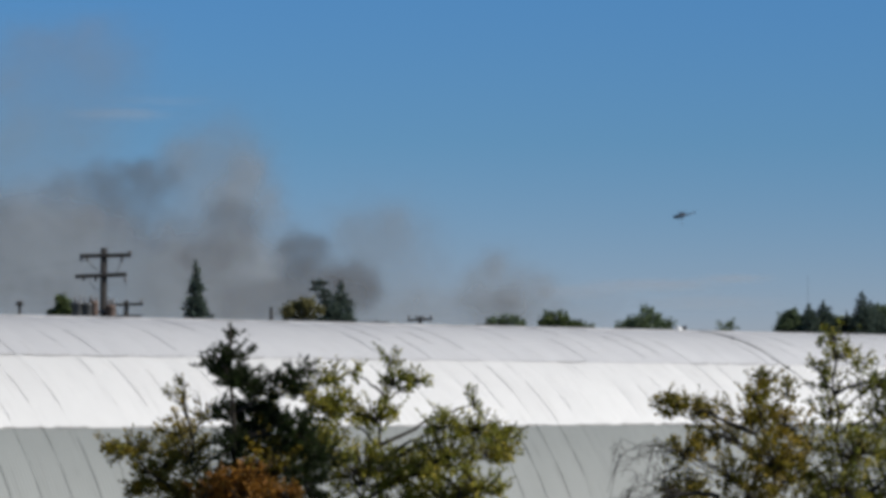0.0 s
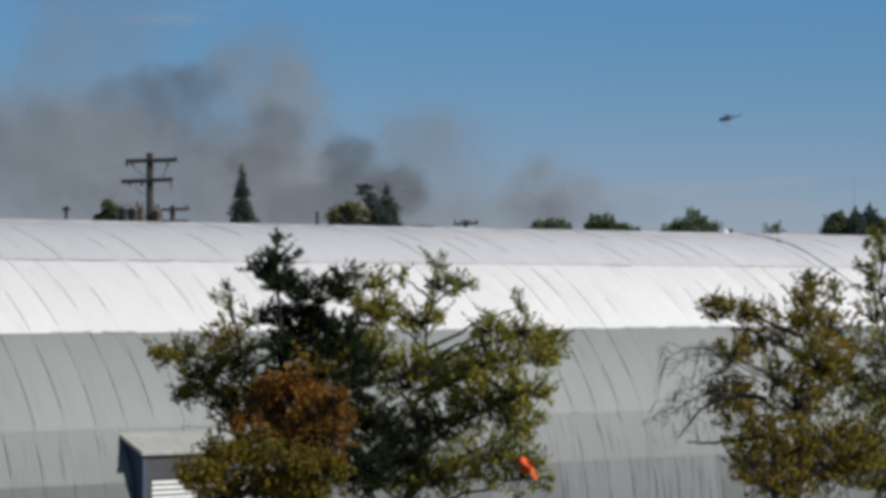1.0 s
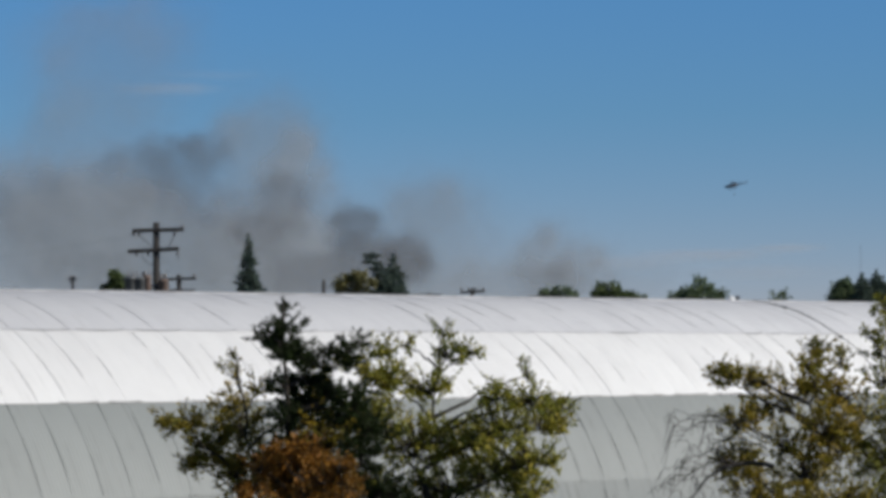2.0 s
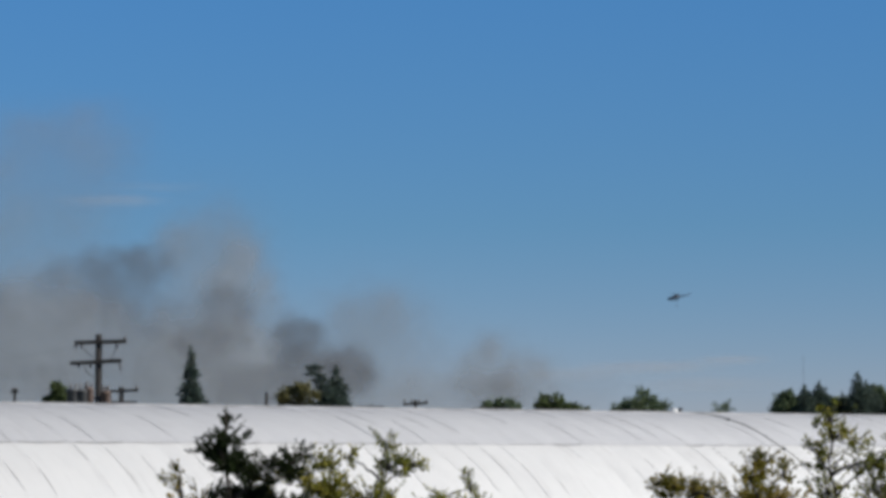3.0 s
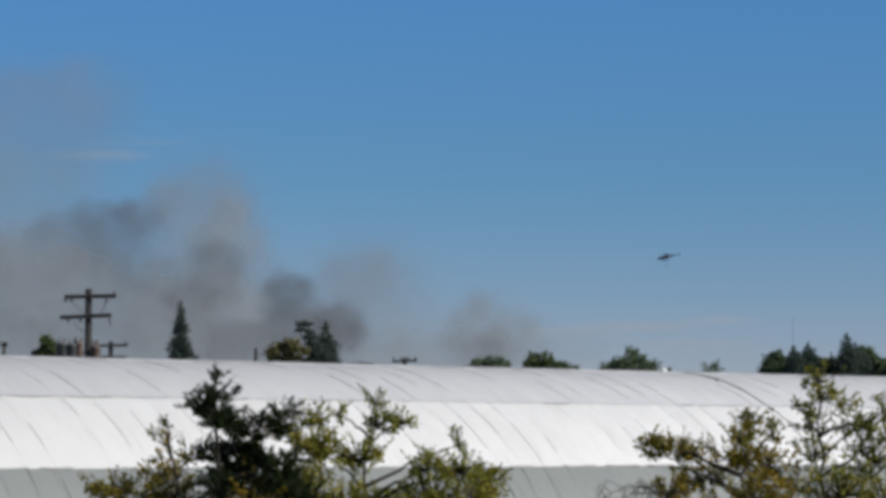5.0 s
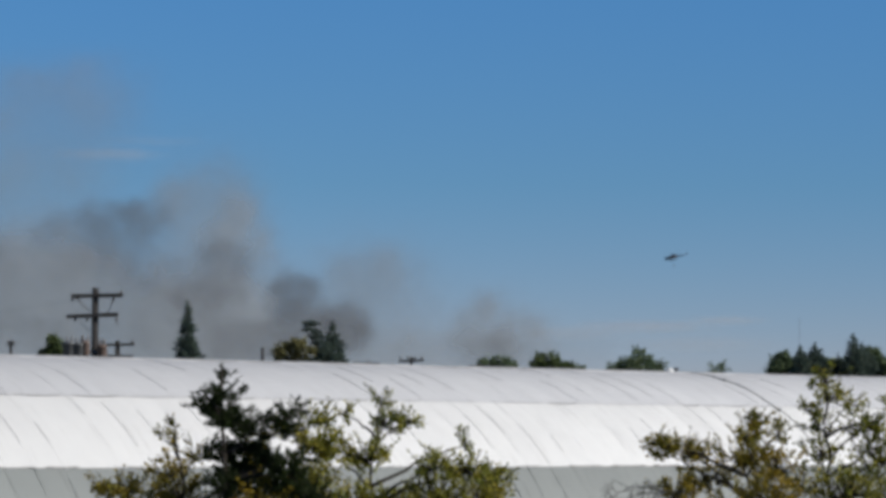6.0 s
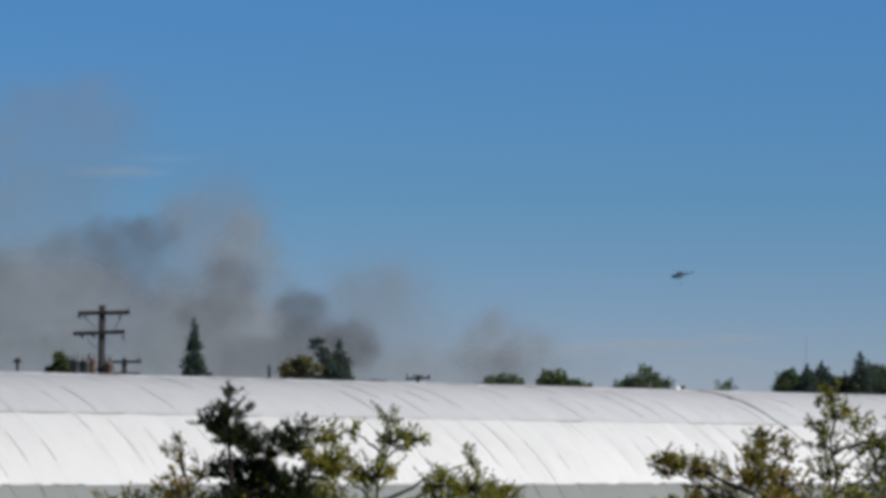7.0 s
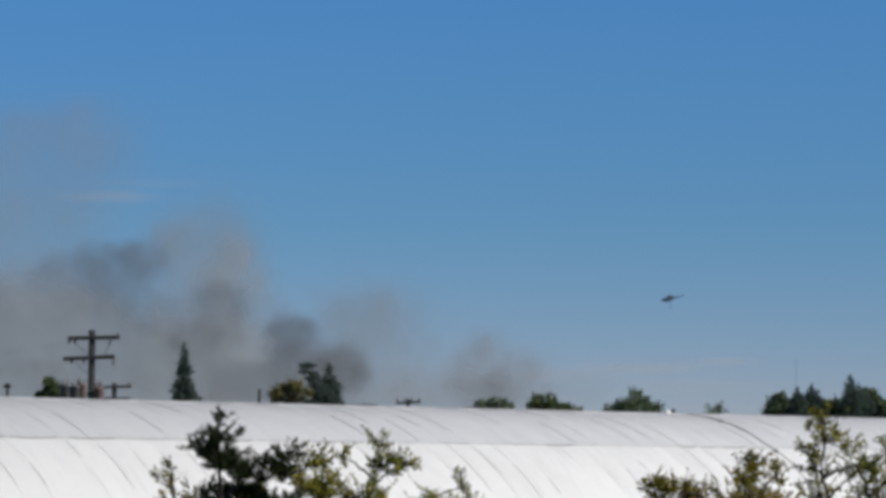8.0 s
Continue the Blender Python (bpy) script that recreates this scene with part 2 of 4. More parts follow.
# ---------------------------------------------------------------- mesh helpers
class Build:
    """Vertices and faces gathered for one mesh."""

    def __init__(self):
        self.v, self.f = [], []

    def box(self, x0, x1, y0, y1, z0, z1):
        n = len(self.v)
        self.v += [(x, y, z) for z in (z0, z1) for x, y in ((x0, y0), (x1, y0), (x1, y1), (x0, y1))]
        self.f += [tuple(n + i for i in q) for q in ((3, 2, 1, 0), (4, 5, 6, 7), (0, 1, 5, 4), (1, 2, 6, 5), (2, 3, 7, 6), (3, 0, 4, 7))]
        return self

    def tube(self, pts, radii, sides=7):
        pts = [Vector(p) for p in pts]
        first = len(self.v)
        for i, p in enumerate(pts):
            d = (pts[min(i + 1, len(pts) - 1)] - pts[max(i - 1, 0)]).normalized()
            side = d.cross(Vector((0.31, 0.93, 0.19))).normalized()
            up = d.cross(side)
            for k in range(sides):
                a = 2 * math.pi * k / sides
                self.v.append(tuple(p + (side * math.cos(a) + up * math.sin(a)) * radii[i]))
        for i in range(len(pts) - 1):
            for k in range(sides):
                a, b = first + i * sides + k, first + i * sides + (k + 1) % sides
                self.f.append((a, b, b + sides, a + sides))
        self.f.append(tuple(first + k for k in reversed(range(sides))))
        self.f.append(tuple(first + (len(pts) - 1) * sides + k for k in range(sides)))
        return self

    def leaf(self, p, d, side, length, width):
        """A leaf folded along its midrib."""
        n = len(self.v)
        up = d.cross(side) * width * 0.25
        mid = p + d * length * 0.45
        self.v += [tuple(p), tuple(mid + side * width + up), tuple(p + d * length), tuple(mid - side * width + up)]
        self.f += [(n, n + 1, n + 2), (n, n + 2, n + 3)]

    def mesh(self, name, mat, smooth=False):
        me = bpy.data.meshes.new(name)
        me.from_pydata(self.v, [], self.f)
        me.materials.append(mat)
        if smooth:
            me.shade_smooth()
        me.update()
        return me


def part(name, made, mat, parent, label="", smooth=False):
    ob = new(name, made.mesh(name, mat, smooth) if isinstance(made, Build) else made)
    ob.parent = parent
    if label:
        tagged(ob, label=label)
    return ob


def thing(name, m, label, category, group="", kind=""):
    ob = new(name)
    ob.matrix_world = m
    ob.empty_display_size = 0.3
    return tagged(ob, label, category, group, kind)


def bevelled(made, width):
    bm = bmesh.new()
    vs = [bm.verts.new(v) for v in made.v]
    for f in made.f:
        bm.faces.new([vs[i] for i in f])
    bmesh.ops.bevel(bm, geom=bm.edges[:], offset=width, segments=2, affect="EDGES", profile=0.6)
    out = Build()
    bm.verts.index_update()
    out.v = [tuple(v.co) for v in bm.verts]
    out.f = [tuple(v.index for v in f.verts) for f in bm.faces]
    bm.free()
    return out


def rand_unit(rng):
    z, a = rng.uniform(-1, 1), rng.uniform(0, 2 * math.pi)
    s = math.sqrt(1 - z * z)
    return Vector((s * math.cos(a), s * math.sin(a), z))


# ---------------------------------------------------------------- ground
def build_ground():
    b = Build()
    rings = (0, 15, 40, 80, 140, 260, 500, 1000, 2200, 4600)
    n = 64
    b.v.append((0, 0, 0))
    for r in rings[1:]:
        for k in range(n):
            a = 2 * math.pi * k / n
            x, y = r * math.cos(a), r * math.sin(a)
            b.v.append((x, y, 0.0 if r < 300 else noise.noise((x * 0.004, y * 0.004, 0)) * 1.5 - 1.5))
    for k in range(n):
        b.f.append((0, 1 + k, 1 + (k + 1) % n))
    for i in range(len(rings) - 2):
        for k in range(n):
            a, c = 1 + i * n + k, 1 + i * n + (k + 1) % n
            b.f.append((a, a + n, c + n, c))
    tagged(new("ground", b.mesh("ground", GROUND, True)), "flat ground of dry yellowish grass and soil", "ground", kind="structure")


build_ground()

# ---------------------------------------------------------------- arched hall
TURN, R, FOOT = 43.72, 8.43, 0.37
HALL = pose(0, 100, 0, 0, 0, TURN)
T0, T1, SHEET = -23.4, 27.0, 0.9


def arch(t, deg, r):
    a = radians(deg)
    return (t, -r * math.sin(a), FOOT + r * math.cos(a))


def sheet_mesh(name, mat, deg0, deg1, r, rng, lap, deep):
    """One corrugated sheet bent to the arch: its first edge laps over its neighbour's last and gapes in places."""
    b = Build()
    waves, per = 8, 6
    cols = waves * per + 1
    rows = max(3, round((deg1 - deg0) / 3)) + 1
    uv, gape = [], []
    turn = rng.uniform(-3.0, 1.6)
    for i in range(rows):
        deg = deg0 + (deg1 - deg0) * i / (rows - 1)
        gape.append(lap * max(0.0, math.sin(6.5 * i / rows + turn)) ** 4 * rng.uniform(0.5, 1.2))
        for j in range(cols):
            u = j / (cols - 1)
            t = u * (SHEET + 0.004) - 0.004
            lift = deep * math.cos(2 * math.pi * waves * u) + gape[i] * max(0.0, 1 - u / 0.03)
            sag = 0.012 * math.sin(math.pi * i / (rows - 1)) * (0.3 * math.sin(2.2 * u + lap * 90) + 0.7 * math.sin(math.pi * u) * math.sin(lap * 90 + 1))
            b.v.append(arch(t, deg, r + lift + sag + 0.002 * (1 - u)))
            uv.append((t, radians(deg) * R))
    for i in range(rows - 1):
        for j in range(cols - 1):
            a = i * cols + j
            b.f.append((a, a + cols, a + cols + 1, a + 1))
    # the cut edge of the lap
    n = len(b.v)
    for i in range(rows):
        deg = deg0 + (deg1 - deg0) * i / (rows - 1)
        for lift in (deep + gape[i] + 0.001, deep - 0.004):
            b.v.append(arch(-0.004, deg, r + lift))
            uv.append((-0.004, radians(deg) * R))
    for i in range(rows - 1):
        a = n + 2 * i
        b.f.append((a, a + 1, a + 3, a + 2))
    me = b.mesh(name, mat, True)
    layer = me.uv_layers.new(name="UVMap")
    for loop in me.loops:
        layer.data[loop.index].uv = uv[loop.vertex_index]
    return me


def build_hall():
    hall = thing("arched_hall", HALL, "long corrugated metal arched hall, white roof above weathered grey sides", "building")
    # solid vault under the sheets
    b = Build()
    n = 48
    for t in (T0 - 12, T1 + 14):
        for r in (R - 0.14, R - 0.3):
            for i in range(n + 1):
                b.v.append(arch(t, -90 + 180 * i / n, r))
    k = n + 1
    for i in range(n):
        b.f += [(i, i + 1, 2 * k + i + 1, 2 * k + i), (k + i + 1, k + i, 3 * k + i, 3 * k + i + 1), (i + 1, i, k + i, k + i + 1), (2 * k + i, 2 * k + i + 1, 3 * k + i + 1, 3 * k + i)]
    b.f += [(0, 2 * k, 3 * k, k), (n, k + n, 3 * k + n, 2 * k + n)]
    part("vault", b, GREY_SHEET, hall)
    for name, t in (("end_wall", T0 - 11.9), ("end_wall", T1 + 13.7)):
        w = Build()
        for dt in (0, 0.2):
            for i in range(n + 1):
                w.v.append(arch(t + dt, -90 + 180 * i / n, R - 0.32))
        w.f = [tuple(range(n + 1)), tuple(reversed(range(k, 2 * k)))] + [(i + 1, i, k + i, k + i + 1) for i in range(n)] + [(0, n, k + n, k)]
        part(name, w, GREY_SHEET, hall)
    for y in (-R - 0.12, R - 0.26):
        part("foundation", Build().box(T0 - 12, T1 + 14, y, y + 0.38, -0.3, FOOT), CONCRETE, hall)
    # ridge cap
    cap = Build()
    degs = [-5 + i * 1.0 for i in range(11)]
    for t in (T0 - 12.1, T1 + 14.1):
        cap.v += [arch(t, d, R + 0.035) for d in degs] + [arch(t, d, R - 0.01) for d in degs]
    m = len(degs)
    cap.f = [(i, i + 1, 2 * m + i + 1, 2 * m + i) for i in range(m - 1)] + [(m - 1, 2 * m - 1, 4 * m - 1, 3 * m - 1), (0, 2 * m, 3 * m, m)]
    part("ridge_cap", cap, CAP_METAL, hall, "dull weathered ridge cap")
    return hall


HALL_OB = build_hall()


# ---------------------------------------------------------------- things on the hall
def build_roof_cable():
    ob = thing("roof_cable", HALL, "black cable laid over the white roof from its ridge", "cable")
    b = Build()
    pts = [arch(13.2 + 0.05 * math.sin(i * 0.9), 2.5 + i * 2.0, R + 0.03) for i in range(38)]
    b.tube(pts, [0.013] * len(pts), 6)
    part("cable", b, RUBBER, ob, smooth=True)
    for i in (6, 14, 22, 30):
        x, y, z = pts[i]
        part("clip", bevelled(Build().box(x - 0.06, x + 0.06, y - 0.03, y + 0.03, z - 0.06, z + 0.03), 0.008), DARK_METAL, ob)


def build_ridge_vent():
    ob = thing("ridge_vent", HALL @ pose(13.05, 0, FOOT + R + 0.02), "small white roof vent with a dark cap on the ridge", "vent")
    rings = ((0.0, 0.13), (0.03, 0.13), (0.07, 0.11), (0.1, 0.08), (0.12, 0.03))
    b = Build().tube([(0, 0, z) for z, _ in rings], [r for _, r in rings], 16)
    part("dome", b, WHITE_PAINT, ob, smooth=True)
    c = Build().tube([(0.3, 0, -0.02), (0.3, 0, 0.05), (0.3, 0, 0.06), (0.3, 0, 0.12), (0.3, 0, 0.14)], [0.04, 0.04, 0.08, 0.08, 0.03], 12)
    part("cap", c, DARK_METAL, ob, "dark metal cap", True)


def build_porch():
    """The box-shaped porch let into the side of the vault."""
    ob = thing("porch", HALL, "small blue-grey porch with pale roof on the hall", "porch")
    t0, t1 = -17.24, -13.4
    yb, yf = -R * math.sin(radians(67.5)), -R * math.sin(radians(67.5)) - 0.72
    roof = Build()
    a, z = 0.12, 0.09
    roof.v = [(t0 - a, yb + 0.5, 3.83), (t1 + a, yb + 0.5, 3.83), (t1 + a, yf - 0.1, 3.2), (t0 - a, yf - 0.1, 3.2)]
    roof.v += [(x, y, q - z) for x, y, q in roof.v]
    roof.f = [(3, 2, 1, 0), (4, 5, 6, 7), (0, 1, 5, 4), (1, 2, 6, 5), (2, 3, 7, 6), (3, 0, 4, 7)]
    part("roof", bevelled(roof, 0.015), SHED_ROOF, ob, "pale sloping roof")
    for x in (t0, t1 - 0.1):
        side = Build()
        prof = [(yb + 1.2, 0), (yf, 0), (yf, 3.14), (yb + 0.4, 3.62)]
        side.v = [(x, y, q) for y, q in prof] + [(x + 0.1, y, q) for y, q in prof]
        side.f = [(0, 1, 2, 3), (7, 6, 5, 4)] + [((i + 1) % 4, i, i + 4, (i + 1) % 4 + 4) for i in range(4)]
        part("side_wall", side, SHED_BLUE, ob, "dark blue side wall")
    y = yf
    part("front_wall", Build().box(t0 + 0.1, t1 - 0.1, y + 0.02, y + 0.12, 2.55, 3.1), SHED_GREY, ob, "grey front wall above the opening")
    part("front_wall", Build().box(t0 + 0.1, t1 - 0.1, y + 0.02, y + 0.12, 0, 0.9), SHED_GREY, ob)
    for x in (t0 + 0.1, t1 - 0.3):
        part("front_post", Build().box(x, x + 0.2, y + 0.02, y + 0.12, 0.9, 2.55), SHED_GREY, ob)
    shutter = part("shutter", Build().box(t0 + 0.3, t1 - 0.3, y + 0.09, y + 0.12, 0.9, 2.55), SHED_BLUE, ob, "window shutter with white slats")
    slat = Build()
    w = t1 - t0 - 0.62
    slat.v = [(0, 0, 0), (w, 0, 0), (w, -0.05, -0.04), (0, -0.05, -0.04), (0, 0, -0.07), (w, 0, -0.07), (w, -0.05, -0.08), (0, -0.05, -0.08)]
    slat.f = [(3, 2, 1, 0), (4, 5, 6, 7), (2, 3, 7, 6), (1, 2, 6, 5), (3, 0, 4, 7), (0, 1, 5, 4)]
    me = slat.mesh("slat", WHITE_PAINT)
    for i in range(13):
        s = part("slat", me, WHITE_PAINT, shutter)
        s.location = (t0 + 0.31, y + 0.085, 2.5 - i * 0.123)


def build_hatch():
    ob = thing("roof_hatch", HALL, "small grey framed hatch on the side of the hall", "hatch")
    t = -22.25
    for dt in (0.0, 0.92):
        b = Build()
        b.tube([arch(t + dt, d, R + 0.06) for d in (58, 60, 62, 64, 65.5)], [0.045] * 5, 6)
        part("frame_side", b, CAP_METAL, ob)
    part("frame_top", Build().tube([arch(t, 58, R + 0.06), arch(t + 0.92, 58, R + 0.06)], [0.045] * 2, 6), CAP_METAL, ob)
    part("lower_ledge", Build().tube([arch(t - 0.1, 66, R + 0.02), arch(t + 1.05, 66, R + 0.02)], [0.035] * 2, 6), STEEL_GREY, ob, "dark ledge")
    part("gutter", Build().tube([arch(t - 0.2, 68.4, R + 0.0), arch(t + 1.1, 68.4, R + 0.0)], [0.028] * 2, 6), DARK_METAL, ob, "dark gutter")
    lid = Build()
    for r in (R + 0.045, R + 0.015):
        for d in (58.4, 62, 65.3):
            lid.v += [arch(t + 0.05, d, r), arch(t + 0.87, d, r)]
    lid.f = [(0, 2, 3, 1), (2, 4, 5, 3), (6, 7, 9, 8), (8, 9, 11, 10), (0, 1, 7, 6), (4, 10, 11, 5), (0, 6, 8, 2), (2, 8, 10, 4), (1, 3, 9, 7), (3, 5, 11, 9)]
    part("lid", lid, GREY_SHEET, ob)


build_roof_cable()
build_ridge_vent()
build_porch()
build_hatch()


# ---------------------------------------------------------------- utility poles behind the hall
def insulator(parent, x, z, drop):
    b = Build()
    s = -1 if drop else 1
    prof = ((0, 0.025), (0.06, 0.03), (0.07, 0.075), (0.1, 0.06), (0.12, 0.085), (0.15, 0.06), (0.18, 0.075), (0.22, 0.03))
    b.tube([(x, -0.09, z + s * h) for h, _ in prof], [r for _, r in prof], 9)
    part("insulator", b, PORCELAIN, parent, smooth=True)


def build_main_pole():
    x, y, top = (-13.357, 170, 13.7)
    ob = thing("utility_pole", pose(x, y, 0), "tall dark wooden utility pole with two crossarms and insulators", "utility pole")
    part("pole", Build().tube([(0, 0, -0.2), (0, 0, 5), (0, 0, top)], [0.23, 0.2, 0.165], 12), POLE_WOOD, ob, smooth=True)
    z1, z2 = 13.327, 12.361
    for z, a, c, slope in ((z1, -1.159, 1.324, 0.025), (z2, -1.379, 1.103, 0.05)):
        for yy in (-0.26, 0.16):
            arm = Build().box(a, c, yy, yy + 0.1, z - 0.09, z + 0.09)
            arm.v = [(px, py, pz + slope * px) for px, py, pz in arm.v]
            part("crossarm", bevelled(arm, 0.012), POLE_WOOD, ob)
    for xx in (-1.103, -0.828, 0.883, 1.269):
        insulator(ob, xx, z1 - 0.07 if xx < 1.2 else z1 + 0.05, xx < 1.2)
    for xx in (-0.965, -0.386, 1.048):
        insulator(ob, xx, z2 - 0.07, True)
    # jumpers that hang from the arms
    for a, c, sag in (((-0.95, z1), (-0.2, z2 + 0.2), 0.1), ((0.95, z1), (0.4, z2), 0.25), ((1.05, z2), (1.12, z2 - 0.5), 0.0), ((-0.7, z2 - 0.25), (0.1, z2 - 0.55), 0.3)):
        pts = [(a[0] + (c[0] - a[0]) * k / 8, -0.3, a[1] + (c[1] - a[1]) * k / 8 - sag * 4 * (k / 8) * (1 - k / 8)) for k in range(9)]
        part("jumper_wire", Build().tube(pts, [0.022] * 9, 5), RUBBER, ob)
    # transformers, switch gear and their bracket below the arms
    zt = 10.829
    part("bracket", Build().box(-1.49, 0.662, -0.2, -0.08, zt - 0.3, zt - 0.18), STEEL_GREY, ob)
    for k, (xx, r, h, mat) in enumerate(((-1.214, 0.3, 0.75, STEEL_GREY), (-0.745, 0.29, 0.7, STEEL_GREY), (-0.414, 0.2, 0.8, RUST_BROWN), (0.386, 0.24, 0.6, RUST_BROWN))):
        prof = ((0, r * 0.9), (0.04, r), (h * 0.8, r), (h * 0.82, r * 1.06), (h * 0.88, r * 1.06), (h, r * 0.5))
        can = part("transformer", Build().tube([(xx, -0.42, zt - 0.5 + z) for z, _ in prof], [q for _, q in prof], 14), mat, ob, smooth=True)
        for dx in (-0.12, 0.12):
            p2 = ((0, 0.05), (0.1, 0.07), (0.14, 0.04), (0.2, 0.07), (0.25, 0.04), (0.36, 0.03))
            part("bushing", Build().tube([(xx + dx, -0.42, zt - 0.5 + h * 0.9 + z) for z, _ in p2], [q for _, q in p2], 8), PORCELAIN, can, smooth=True)
    return ob


def build_small_pole(px, arm_z, arm_a, arm_b, y, label, second=0.0, tilt=0.0, r=0.13, pins=2):
    ob = thing("utility_pole", pose(px, y, 0), label, "utility pole")
    part("pole", Build().tube([(0, 0, -0.2), (0, 0, arm_z + 0.22)], [r * 1.4, r], 10), POLE_WOOD, ob, smooth=True)
    if arm_b > arm_a:
        arm = Build().box(arm_a, arm_b, -0.22, -0.1, arm_z - 0.07, arm_z + 0.07)
        arm.v = [(x, q, z + tilt * x) for x, q, z in arm.v]
        part("crossarm", bevelled(arm, 0.012), POLE_WOOD, ob)
        if second:
            part("crossarm", bevelled(Build().box(arm_a * 0.8, arm_b * 0.95, -0.2, -0.1, arm_z - second - 0.05, arm_z - second + 0.05), 0.012), POLE_WOOD, ob)
        for k in range(pins):
            insulator(ob, arm_a + 0.1 + (arm_b - arm_a - 0.2) * k / max(1, pins - 1), arm_z + 0.05, False)
    return ob


build_main_pole()
build_small_pole(-13.33, 11.287, -0.901, 0.901, 185, "lower dark utility pole with two crossarms", 0.6, 0.03)
build_small_pole(-23.589, 12.293, -0.261, 0.261, 230, "thin far utility pole with a short arm", 0, 0, 0.1)
build_small_pole(-6.407, 11.56, 0, 0, 210, "bare dark post beside yellowing bushes", 0, 0, 0.1)
build_small_pole(2.617, 11.145, -0.767, 0.767, 215, "far utility pole with one slightly tilted crossarm", 0, 0.05, 0.12, 4)
build_small_pole(-0.078, 11.412, -1.168, 0.857, 240, "far utility pole with one low crossarm", 0, 0.0, 0.06, 0)
build_small_pole(7.439, 11.276, -0.623, 0.779, 240, "far utility pole with one low crossarm", 0, 0.0, 0.06, 0)


def build_wires():
    """A thin line from the tall pole."""
    x, y, top = (-13.357, 170, 13.341)
    for dx, z, ex, ey in ((-1.1, top - 0.25, -70, 205),):
        ob = thing("power_line", pose(x + dx, y, z), "thin dark overhead power line from the pole", "power line")
        n = 24
        pts = [((ex - x) * k / n, (ey - y) * k / n, -2.2 * 4 * (k / n) * (1 - k / n)) for k in range(n + 1)]
        part("wire", Build().tube(pts, [0.004] * (n + 1), 4), RUBBER, ob)


build_wires()


# ---------------------------------------------------------------- trees
def crooked(rng, a, c, steps, wander):
    a, c = Vector(a), Vector(c)
    size = (c - a).length * wander
    pts = [a]
    for i in range(1, steps):
        k = i / steps
        pts.append(a.lerp(c, k) + rand_unit(rng) * size * math.sin(math.pi * k) + Vector((0, 0, size * 0.9 * math.sin(math.pi * k))))
    return pts + [c]


